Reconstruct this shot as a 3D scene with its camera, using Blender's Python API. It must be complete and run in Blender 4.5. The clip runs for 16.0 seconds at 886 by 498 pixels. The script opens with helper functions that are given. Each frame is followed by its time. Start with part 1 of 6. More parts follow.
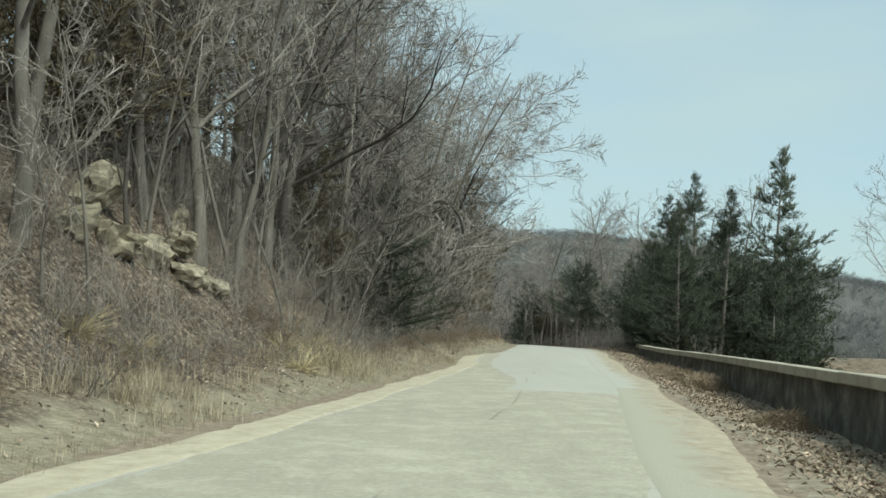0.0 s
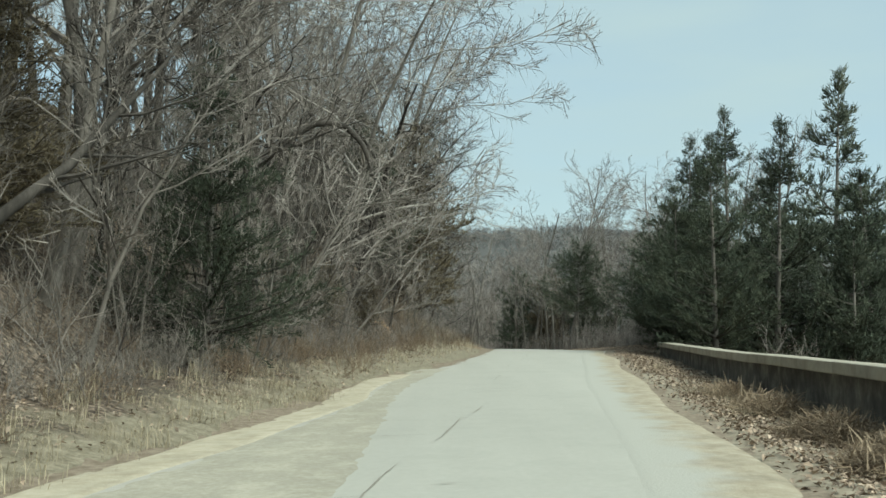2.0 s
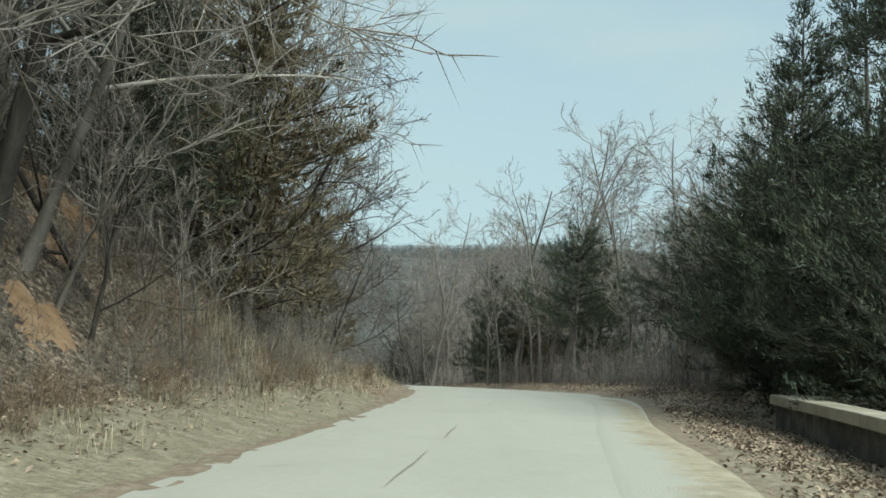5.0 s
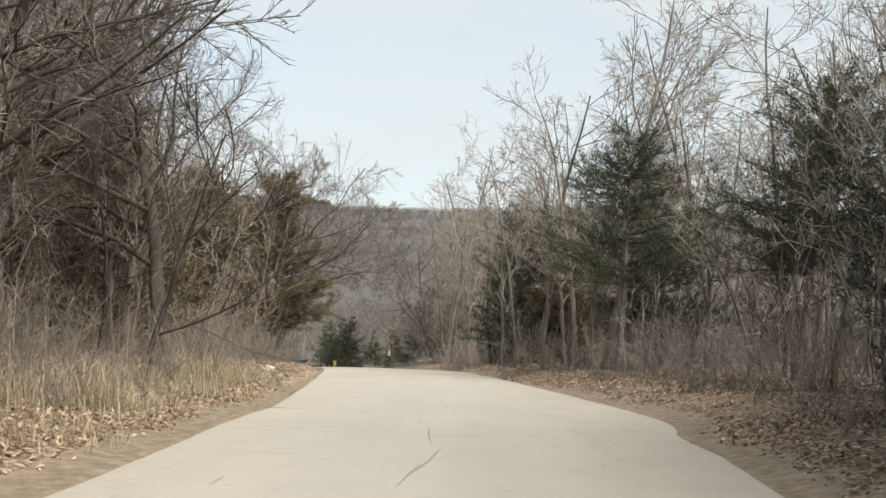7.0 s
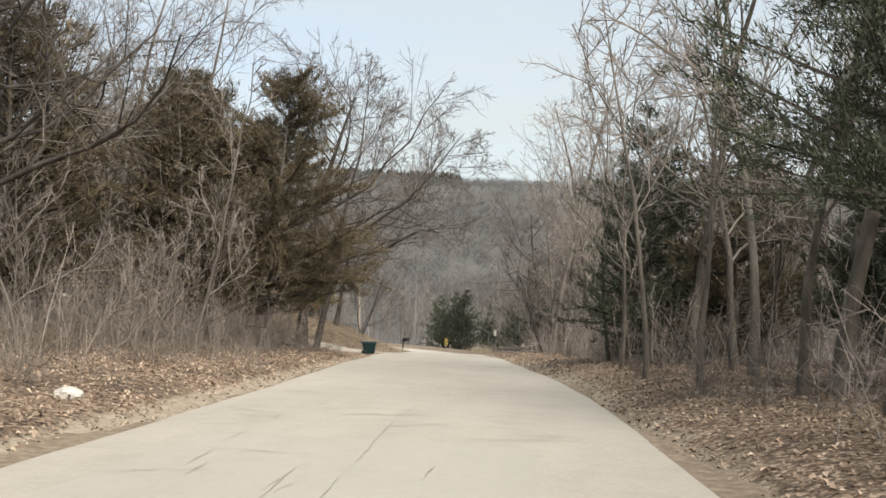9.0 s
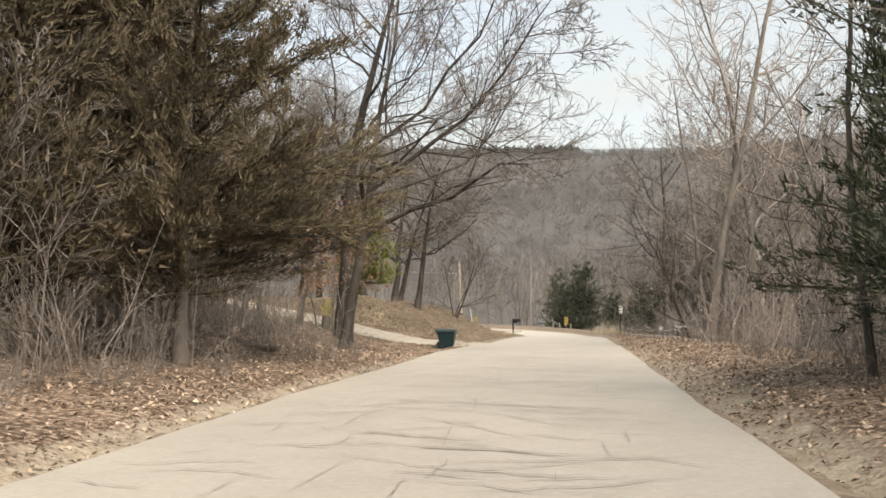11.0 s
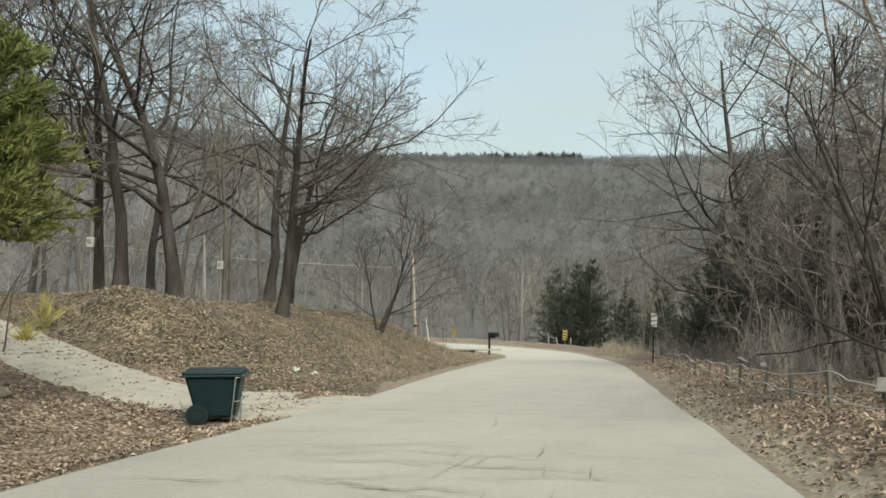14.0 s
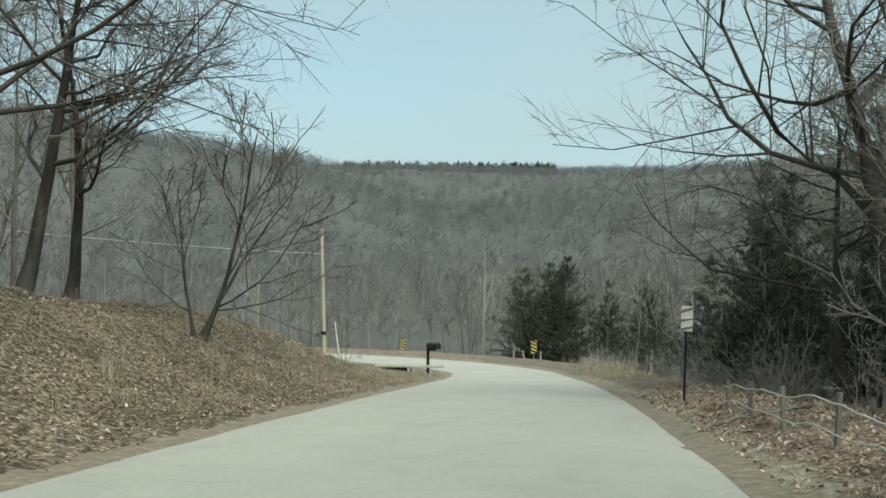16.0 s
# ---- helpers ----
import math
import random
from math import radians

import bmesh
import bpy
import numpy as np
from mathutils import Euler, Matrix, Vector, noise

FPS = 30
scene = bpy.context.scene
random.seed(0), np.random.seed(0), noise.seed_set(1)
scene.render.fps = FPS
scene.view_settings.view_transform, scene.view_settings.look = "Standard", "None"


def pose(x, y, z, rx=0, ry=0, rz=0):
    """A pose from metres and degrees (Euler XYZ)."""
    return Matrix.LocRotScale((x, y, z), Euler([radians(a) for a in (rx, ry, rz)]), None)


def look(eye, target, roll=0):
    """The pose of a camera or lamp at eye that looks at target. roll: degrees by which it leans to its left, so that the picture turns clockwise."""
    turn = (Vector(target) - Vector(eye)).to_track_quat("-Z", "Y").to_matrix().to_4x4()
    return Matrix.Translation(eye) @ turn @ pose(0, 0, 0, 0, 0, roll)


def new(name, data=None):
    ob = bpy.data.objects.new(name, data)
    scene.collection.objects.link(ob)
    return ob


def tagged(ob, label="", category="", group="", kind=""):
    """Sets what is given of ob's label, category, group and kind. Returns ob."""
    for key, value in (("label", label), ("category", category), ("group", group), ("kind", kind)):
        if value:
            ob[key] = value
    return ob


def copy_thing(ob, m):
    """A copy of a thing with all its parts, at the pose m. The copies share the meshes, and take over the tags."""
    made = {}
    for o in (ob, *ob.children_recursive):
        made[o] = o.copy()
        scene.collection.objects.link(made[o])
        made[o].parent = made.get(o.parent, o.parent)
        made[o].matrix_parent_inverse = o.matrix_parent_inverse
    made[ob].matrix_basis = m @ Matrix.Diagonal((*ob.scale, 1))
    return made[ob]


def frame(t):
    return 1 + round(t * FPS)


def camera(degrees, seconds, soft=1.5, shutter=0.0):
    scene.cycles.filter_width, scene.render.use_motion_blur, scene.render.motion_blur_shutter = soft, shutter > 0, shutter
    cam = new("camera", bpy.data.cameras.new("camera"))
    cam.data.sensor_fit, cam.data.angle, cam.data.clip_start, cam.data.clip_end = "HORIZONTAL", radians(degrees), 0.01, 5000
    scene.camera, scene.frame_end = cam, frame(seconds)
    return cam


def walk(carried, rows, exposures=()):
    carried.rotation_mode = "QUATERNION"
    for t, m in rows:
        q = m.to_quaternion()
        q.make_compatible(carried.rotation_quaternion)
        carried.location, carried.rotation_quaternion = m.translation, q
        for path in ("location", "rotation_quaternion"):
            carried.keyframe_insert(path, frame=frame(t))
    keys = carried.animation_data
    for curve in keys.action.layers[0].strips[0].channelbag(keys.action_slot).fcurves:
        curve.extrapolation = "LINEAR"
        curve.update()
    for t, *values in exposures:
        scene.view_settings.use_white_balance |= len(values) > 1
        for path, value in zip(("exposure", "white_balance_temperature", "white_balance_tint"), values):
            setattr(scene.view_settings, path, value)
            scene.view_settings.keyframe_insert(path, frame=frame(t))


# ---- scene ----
# ================= camera =================
cam = camera(50.0, 16.0, soft=1.6)
PATH = [
    (0, (0.000, -0.000, 0.000), (0.014, 9.969, 0.788), 3.81),
    (0.5, (0.858, 4.616, -0.008), (0.867, 14.584, 0.798), 3.06),
    (1, (1.654, 9.129, -0.012), (1.696, 19.096, 0.794), 2.42),
    (1.5, (2.419, 13.581, 0.014), (2.495, 23.548, 0.823), 1.73),
    (2, (3.162, 18.021, -0.000), (3.146, 27.987, 0.825), 1.07),
    (2.5, (3.814, 22.387, -0.032), (3.622, 32.343, 0.886), 0.46),
    (3, (4.447, 26.852, 0.016), (4.147, 36.790, 1.085), 0.05),
    (3.5, (5.140, 31.229, 0.034), (4.828, 41.156, 1.202), 0.00),
    (4, (5.582, 35.296, 0.027), (5.409, 45.211, 1.316), 0.41),
    (4.5, (5.935, 39.151, 0.137), (5.916, 49.072, 1.397), 1.81),
    (5, (6.335, 42.898, 0.208), (6.386, 52.847, 1.216), 2.44),
    (7.5, (9.696, 66.290, 0.486), (9.032, 76.253, 1.043), 2.21),
    (8, (9.896, 71.005, 0.414), (9.012, 80.955, 0.870), 2.65),
    (8.5, (10.011, 75.679, 0.305), (8.707, 85.586, 0.688), 2.18),
    (9, (9.912, 80.284, 0.148), (8.066, 90.107, 0.452), 2.18),
    (11.5, (6.921, 102.874, -0.902), (3.756, 112.359, -0.850), -0.75),
    (12, (6.003, 107.957, -1.200), (2.823, 117.438, -1.134), -0.75),
    (12.5, (5.086, 113.107, -1.518), (1.903, 122.587, -1.430), -0.51),
    (13, (4.180, 118.215, -1.844), (1.015, 127.701, -1.802), -0.17),
    (13.5, (3.284, 123.284, -2.181), (0.144, 132.778, -2.120), -0.10),
    (14, (2.412, 128.439, -2.521), (-0.700, 137.941, -2.346), -0.09),
    (14.5, (1.527, 133.576, -2.848), (-1.525, 143.095, -2.575), 0.05),
    (15, (0.688, 138.523, -3.208), (-2.299, 148.062, -2.911), 0.48),
    (15.5, (-0.115, 143.524, -3.612), (-3.036, 153.084, -3.338), 0.44),
    (16, (-0.979, 148.607, -4.044), (-3.834, 158.186, -3.741), 0.33),
]
EXPOSURE = [
    (0.0, 0.5, 6150, -6.0),
    (5.0, 0.5, 6100, -6.0),
    (7.3, 0.9, 7100, 14.0),
    (9.2, 0.82, 6900, 13.0),
    (11.3, 0.97, 7350, 16.0),
    (12.5, 0.83, 7250, 12.5),
    (13.0, 0.58, 6680, 3.0),
    (14.0, 0.58, 6650, 2.0),
    (14.5, 0.58, 6500, 0.0),
    (15.0, 0.51, 6200, -5.0),
    (16.0, 0.46, 6150, -7.0),
]
walk(cam, [(t, look(eye, target, roll)) for t, eye, target, roll in PATH], EXPOSURE)

# ================= world and sun =================
# A thin bright veil of cloud over a pale sky, the sun soft behind it.
SUN_ELEV, SUN_AZ = 46.0, 140.0
world = bpy.data.worlds.new("sky")
scene.world = world
world.use_nodes = True
wn = world.node_tree
wn.nodes.clear()
sky = wn.nodes.new("ShaderNodeTexSky")
sky.sky_type = "NISHITA"
sky.sun_disc = False
sky.sun_elevation, sky.sun_rotation = radians(SUN_ELEV), radians(SUN_AZ)
sky.air_density, sky.dust_density, sky.ozone_density = 1.0, 2.0, 1.0
veil = wn.nodes.new("ShaderNodeMix")
veil.data_type = "RGBA"
veil.inputs["B"].default_value = (3.1, 3.55, 3.7, 1)
gc = wn.nodes.new("ShaderNodeTexCoord")
gm = wn.nodes.new("ShaderNodeMapping")
gm.inputs["Scale"].default_value = (1.5, 1.5, 6.0)
gn = wn.nodes.new("ShaderNodeTexNoise")
gn.inputs["Scale"].default_value, gn.inputs["Detail"].default_value = 1.4, 5
gr = wn.nodes.new("ShaderNodeMapRange")
gr.inputs["From Min"].default_value, gr.inputs["From Max"].default_value = 0.3, 0.7
gr.inputs["To Min"].default_value, gr.inputs["To Max"].default_value = 0.55, 1.0
wn.links.new(gc.outputs["Generated"], gm.inputs[0])
wn.links.new(gm.outputs[0], gn.inputs["Vector"])
wn.links.new(gn.outputs["Fac"], gr.inputs["Value"])
wn.links.new(gr.outputs[0], veil.inputs["Factor"])
wn.links.new(sky.outputs[0], veil.inputs["A"])
bg = wn.nodes.new("ShaderNodeBackground")
bg.inputs["Strength"].default_value = 0.134
wo = wn.nodes.new("ShaderNodeOutputWorld")
wn.links.new(veil.outputs["Result"], bg.inputs["Color"])
wn.links.new(bg.outputs[0], wo.inputs["Surface"])
sun_data = bpy.data.lights.new("sun", "SUN")
sun_data.energy, sun_data.angle, sun_data.color = 3.2, radians(42), (1.0, 0.94, 0.84)
sun = new("sun", sun_data)
_az, _el = radians(SUN_AZ), radians(SUN_ELEV)
sun.matrix_world = look(Vector((math.sin(_az) * math.cos(_el), math.cos(_az) * math.cos(_el), math.sin(_el))) * 50, (0, 0, 0))

# ================= materials =================


def material(name, colours, scale=3.0, rough=0.85, bump=0.3, fine=40.0, stretch=(1, 1, 1), vary=0.0, coarse=None, metal=0.0, streak=None, blotch=None):
    """A node material whose colour runs through the given colours by noise at two sizes, with fine relief.
    vary: how much one object or loose piece differs in lightness from the next. coarse: large soft stains (scale, low, high).
    streak: worn lines along y (across scale, low, high). blotch: sharper-edged patches (scale, low, high)."""
    m = bpy.data.materials.new(name)
    m.use_nodes = True
    nt = m.node_tree
    b = nt.nodes["Principled BSDF"]
    b.inputs["Roughness"].default_value = rough
    b.inputs["Metallic"].default_value = metal
    b.inputs["Specular IOR Level"].default_value = 0.25
    co = nt.nodes.new("ShaderNodeTexCoord")
    mp = nt.nodes.new("ShaderNodeMapping")
    mp.inputs["Scale"].default_value = stretch
    nt.links.new(co.outputs["Object"], mp.inputs[0])
    n1 = nt.nodes.new("ShaderNodeTexNoise")
    n1.inputs["Scale"].default_value, n1.inputs["Detail"].default_value, n1.inputs["Roughness"].default_value = scale, 6, 0.65
    nt.links.new(mp.outputs[0], n1.inputs["Vector"])
    ramp = nt.nodes.new("ShaderNodeValToRGB")
    ramp.color_ramp.elements[0].position, ramp.color_ramp.elements[1].position = 0.3, 0.7
    while len(ramp.color_ramp.elements) < len(colours):
        ramp.color_ramp.elements.new(0.5)
    for k, (e, c) in enumerate(zip(ramp.color_ramp.elements, colours)):
        e.position = 0.3 + 0.4 * k / max(1, len(colours) - 1)
        e.color = (*c, 1)
    nt.links.new(n1.outputs["Fac"], ramp.inputs[0])
    out = ramp.outputs[0]

    def times(value, low, high):
        rm = nt.nodes.new("ShaderNodeMapRange")
        rm.inputs["To Min"].default_value, rm.inputs["To Max"].default_value = low, high
        nt.links.new(value, rm.inputs["Value"])
        mx = nt.nodes.new("ShaderNodeVectorMath")
        mx.operation = "MULTIPLY"
        nt.links.new(out, mx.inputs[0])
        nt.links.new(rm.outputs[0], mx.inputs[1])
        return mx.outputs[0]

    if vary:
        geo = nt.nodes.new("ShaderNodeNewGeometry")
        out = times(geo.outputs["Random Per Island"], 1 - vary, 1 + vary)
        inf = nt.nodes.new("ShaderNodeObjectInfo")
        out = times(inf.outputs["Random"], 1 - vary * 0.5, 1 + vary * 0.5)
    if coarse:
        n3 = nt.nodes.new("ShaderNodeTexNoise")
        n3.inputs["Scale"].default_value, n3.inputs["Detail"].default_value = coarse[0], 4
        nt.links.new(co.outputs["Object"], n3.inputs["Vector"])
        out = times(n3.outputs["Fac"], coarse[1], coarse[2])
    if streak:
        m2 = nt.nodes.new("ShaderNodeMapping")
        m2.inputs["Scale"].default_value = (1, 0.03, 1)
        nt.links.new(co.outputs["Object"], m2.inputs[0])
        n4 = nt.nodes.new("ShaderNodeTexNoise")
        n4.inputs["Scale"].default_value, n4.inputs["Detail"].default_value = streak[0], 3
        nt.links.new(m2.outputs[0], n4.inputs["Vector"])
        out = times(n4.outputs["Fac"], streak[1], streak[2])
    if blotch:
        n5 = nt.nodes.new("ShaderNodeTexNoise")
        n5.inputs["Scale"].default_value, n5.inputs["Detail"].default_value, n5.inputs["Roughness"].default_value = blotch[0], 8, 0.7
        nt.links.new(co.outputs["Object"], n5.inputs["Vector"])
        sharp = nt.nodes.new("ShaderNodeMapRange")
        sharp.inputs["From Min"].default_value, sharp.inputs["From Max"].default_value = 0.47, 0.62
        nt.links.new(n5.outputs["Fac"], sharp.inputs["Value"])
        out = times(sharp.outputs[0], blotch[1], blotch[2])
    nt.links.new(out, b.inputs["Base Color"])
    if bump:
        n2 = nt.nodes.new("ShaderNodeTexNoise")
        n2.inputs["Scale"].default_value, n2.inputs["Detail"].default_value = fine, 5
        nt.links.new(mp.outputs[0], n2.inputs["Vector"])
        bp = nt.nodes.new("ShaderNodeBump")
        bp.inputs["Strength"].default_value, bp.inputs["Distance"].default_value = bump, 0.02
        nt.links.new(n2.outputs["Fac"], bp.inputs["Height"])
        nt.links.new(bp.outputs[0], b.inputs["Normal"])
    return m


def litter(name, colours, scale=15.0, patch=(0.35, 0.65, 1.3)):
    """Ground covered in small overlapping leaves: cells of many browns with dark gaps between, in lighter and darker drifts."""
    m = material(name, [colours[0], colours[-1]], 3.0, 0.95, 0.0)
    nt = m.node_tree
    b = nt.nodes["Principled BSDF"]
    co = nt.nodes.new("ShaderNodeTexCoord")
    wob = nt.nodes.new("ShaderNodeTexNoise")
    wob.inputs["Scale"].default_value, wob.inputs["Detail"].default_value = 9.0, 3
    nt.links.new(co.outputs["Object"], wob.inputs["Vector"])
    add = nt.nodes.new("ShaderNodeVectorMath")
    add.operation = "MULTIPLY_ADD"
    add.inputs[1].default_value = (0.12, 0.12, 0.12)
    nt.links.new(wob.outputs["Color"], add.inputs[0])
    nt.links.new(co.outputs["Object"], add.inputs[2])
    vo = nt.nodes.new("ShaderNodeTexVoronoi")
    vo.inputs["Scale"].default_value = scale
    nt.links.new(add.outputs[0], vo.inputs["Vector"])
    ramp = nt.nodes.new("ShaderNodeValToRGB")
    while len(ramp.color_ramp.elements) < len(colours):
        ramp.color_ramp.elements.new(0.5)
    for k, (e, c) in enumerate(zip(ramp.color_ramp.elements, colours)):
        e.position = k / (len(colours) - 1)
        e.color = (*c, 1)
    sep = nt.nodes.new("ShaderNodeSeparateColor")
    nt.links.new(vo.outputs["Color"], sep.inputs[0])
    nt.links.new(sep.outputs[0], ramp.inputs[0])
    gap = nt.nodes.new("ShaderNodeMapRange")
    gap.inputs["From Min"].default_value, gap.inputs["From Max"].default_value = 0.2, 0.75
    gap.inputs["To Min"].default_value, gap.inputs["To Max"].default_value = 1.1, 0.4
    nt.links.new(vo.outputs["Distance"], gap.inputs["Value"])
    big = nt.nodes.new("ShaderNodeTexNoise")
    big.inputs["Scale"].default_value, big.inputs["Detail"].default_value = patch[0], 6
    nt.links.new(co.outputs["Object"], big.inputs["Vector"])
    drift = nt.nodes.new("ShaderNodeMapRange")
    drift.inputs["From Min"].default_value, drift.inputs["From Max"].default_value = 0.3, 0.7
    drift.inputs["To Min"].default_value, drift.inputs["To Max"].default_value = patch[1], patch[2]
    nt.links.new(big.outputs["Fac"], drift.inputs["Value"])
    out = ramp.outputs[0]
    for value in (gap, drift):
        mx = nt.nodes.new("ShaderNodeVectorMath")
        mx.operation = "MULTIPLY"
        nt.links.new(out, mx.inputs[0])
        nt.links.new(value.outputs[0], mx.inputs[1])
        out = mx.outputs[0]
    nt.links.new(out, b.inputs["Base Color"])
    bp = nt.nodes.new("ShaderNodeBump")
    bp.inputs["Strength"].default_value, bp.inputs["Distance"].default_value = 0.8, 0.03
    nt.links.new(gap.outputs[0], bp.inputs["Height"])
    nt.links.new(bp.outputs[0], b.inputs["Normal"])
    return m


def fading(name, base, under):
    """A copy of a material that gives way to the colour under it towards one side, in ragged tongues."""
    m = base.copy()
    m.name = name
    nt = m.node_tree
    b = nt.nodes["Principled BSDF"]
    old = b.inputs["Base Color"].links[0].from_socket
    at = nt.nodes.new("ShaderNodeAttribute")
    at.attribute_name = "across"
    co = nt.nodes.new("ShaderNodeTexCoord")
    no = nt.nodes.new("ShaderNodeTexNoise")
    no.inputs["Scale"].default_value, no.inputs["Detail"].default_value = 1.3, 7
    nt.links.new(co.outputs["Object"], no.inputs["Vector"])
    su = nt.nodes.new("ShaderNodeMath")
    su.operation = "ADD"
    nt.links.new(at.outputs["Fac"], su.inputs[0])
    nt.links.new(no.outputs["Fac"], su.inputs[1])
    mr = nt.nodes.new("ShaderNodeMapRange")
    mr.inputs["From Min"].default_value, mr.inputs["From Max"].default_value = 0.88, 1.22
    nt.links.new(su.outputs[0], mr.inputs["Value"])
    mix = nt.nodes.new("ShaderNodeMix")
    mix.data_type = "RGBA"
    mix.inputs["A"].default_value = (*under, 1)
    nt.links.new(mr.outputs[0], mix.inputs["Factor"])
    nt.links.new(old, mix.inputs["B"])
    nt.links.new(mix.outputs["Result"], b.inputs["Base Color"])
    return m


M_ASPHALT = material("chip_seal", [(0.375, 0.355, 0.313), (0.405, 0.385, 0.342), (0.44, 0.42, 0.376)], 14.0, 0.9, 0.5, 70, coarse=(0.25, 0.86, 1.12), streak=(1.6, 0.93, 1.07), blotch=(1.1, 1.03, 0.965))
M_PATCH = material("newer_asphalt", [(0.385, 0.375, 0.335), (0.42, 0.41, 0.37)], 12.0, 0.85, 0.4, 70, coarse=(0.4, 0.92, 1.06), streak=(1.4, 0.93, 1.06), blotch=(0.8, 1.03, 0.97))
M_CRACK = material("crack_filler", [(0.23, 0.213, 0.183), (0.33, 0.312, 0.27)], 9, 0.8, 0.3)
M_SAND = material("pale_sand", [(0.29, 0.25, 0.185), (0.355, 0.31, 0.235), (0.42, 0.375, 0.295)], 5.0, 0.95, 0.5, 30, blotch=(1.6, 1.05, 0.84))
M_EARTH = material("leafy_earth", [(0.10, 0.08, 0.06), (0.178, 0.143, 0.108), (0.26, 0.212, 0.16)], 2.2, 0.95, 0.8, 14, coarse=(0.08, 0.7, 1.25))
M_SAND_OLD = fading("sand_over_old_paving", M_SAND, (0.362, 0.342, 0.283))
M_SAND_EDGE = fading("sand_over_paving", M_SAND, (0.4, 0.39, 0.35))
M_SAND_PALE = material("pale_yellow_sand", [(0.36, 0.315, 0.235), (0.43, 0.385, 0.295), (0.48, 0.435, 0.345)], 5.0, 0.95, 0.5, 30, blotch=(1.6, 1.04, 0.88))
M_VERGE = material("tan_matted_verge", [(0.18, 0.153, 0.115), (0.27, 0.234, 0.178), (0.37, 0.326, 0.254)], 4.0, 0.95, 0.9, 16, coarse=(0.5, 0.7, 1.25))
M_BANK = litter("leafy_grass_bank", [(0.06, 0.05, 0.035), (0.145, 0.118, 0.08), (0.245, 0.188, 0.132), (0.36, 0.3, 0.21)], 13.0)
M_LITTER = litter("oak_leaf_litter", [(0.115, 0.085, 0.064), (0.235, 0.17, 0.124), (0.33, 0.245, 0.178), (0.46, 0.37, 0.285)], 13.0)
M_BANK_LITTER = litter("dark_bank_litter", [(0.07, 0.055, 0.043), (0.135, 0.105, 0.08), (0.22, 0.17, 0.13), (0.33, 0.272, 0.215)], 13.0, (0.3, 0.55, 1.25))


def verge_into(name, base, colours):
    """A copy of a litter material that gives way to matted dry verge towards the road, in ragged tongues."""
    m = fading(name, base, colours[0])
    nt = m.node_tree
    mix = nt.nodes["Principled BSDF"].inputs["Base Color"].links[0].from_node
    co = nt.nodes.new("ShaderNodeTexCoord")
    no = nt.nodes.new("ShaderNodeTexNoise")
    no.inputs["Scale"].default_value, no.inputs["Detail"].default_value, no.inputs["Roughness"].default_value = 4.0, 8, 0.7
    nt.links.new(co.outputs["Object"], no.inputs["Vector"])
    ramp = nt.nodes.new("ShaderNodeValToRGB")
    ramp.color_ramp.elements.new(0.5)
    for k, (e, c) in enumerate(zip(ramp.color_ramp.elements, colours)):
        e.position, e.color = 0.3 + 0.2 * k, (*c, 1)
    nt.links.new(no.outputs["Fac"], ramp.inputs[0])
    nt.links.new(ramp.outputs[0], mix.inputs["A"])
    return m


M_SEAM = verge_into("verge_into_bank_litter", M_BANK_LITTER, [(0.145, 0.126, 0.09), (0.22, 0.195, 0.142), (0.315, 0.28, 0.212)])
M_SHOULDER = verge_into("dusty_shoulder_into_leaf_litter", M_LITTER, [(0.22, 0.185, 0.14), (0.32, 0.277, 0.215), (0.41, 0.365, 0.29)])
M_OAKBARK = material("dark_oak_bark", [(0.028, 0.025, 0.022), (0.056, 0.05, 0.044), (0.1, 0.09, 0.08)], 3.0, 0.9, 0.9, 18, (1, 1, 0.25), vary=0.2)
M_FLOOR = material("forest_floor", [(0.088, 0.087, 0.084), (0.122, 0.12, 0.116)], 0.02, 0.95, 0.0, coarse=(0.006, 0.7, 1.25))
M_BARK = material("grey_bark", [(0.075, 0.067, 0.059), (0.138, 0.125, 0.11), (0.21, 0.192, 0.172)], 3.0, 0.9, 0.8, 18, (1, 1, 0.25), vary=0.25)
M_TWIG = material("twig_bark", [(0.18, 0.158, 0.14), (0.345, 0.315, 0.285)], 2.0, 0.9, 0, vary=0.35)
M_LIMB = material("grey_limb_bark", [(0.12, 0.108, 0.096), (0.2, 0.182, 0.165), (0.285, 0.265, 0.242)], 3.0, 0.9, 0.5, 18, vary=0.3)
M_DARKTWIG = material("dark_twig_bark", [(0.1, 0.089, 0.08), (0.2, 0.182, 0.164)], 2.0, 0.9, 0, vary=0.3)
M_PALE = material("pale_sycamore_bark", [(0.17, 0.155, 0.135), (0.31, 0.29, 0.26), (0.45, 0.43, 0.395)], 2.5, 0.8, 0.3, 15, vary=0.2)
M_CEDAR = material("cedar_green", [(0.034, 0.046, 0.033), (0.058, 0.07, 0.047), (0.086, 0.094, 0.062)], 1.5, 0.8, 0, vary=0.45)
M_CEDAR_BROWN = material("cedar_winter_bronze", [(0.068, 0.057, 0.038), (0.112, 0.093, 0.06), (0.158, 0.13, 0.084)], 1.2, 0.8, 0, vary=0.4)
M_SPRUCE = material("grey_green_needles", [(0.06, 0.075, 0.055), (0.11, 0.125, 0.09), (0.15, 0.16, 0.115)], 1.5, 0.8, 0, vary=0.35)
M_PINE_GREEN = material("yellow_green_needles", [(0.095, 0.116, 0.036), (0.17, 0.19, 0.062), (0.22, 0.235, 0.088)], 1.5, 0.8, 0, vary=0.35)
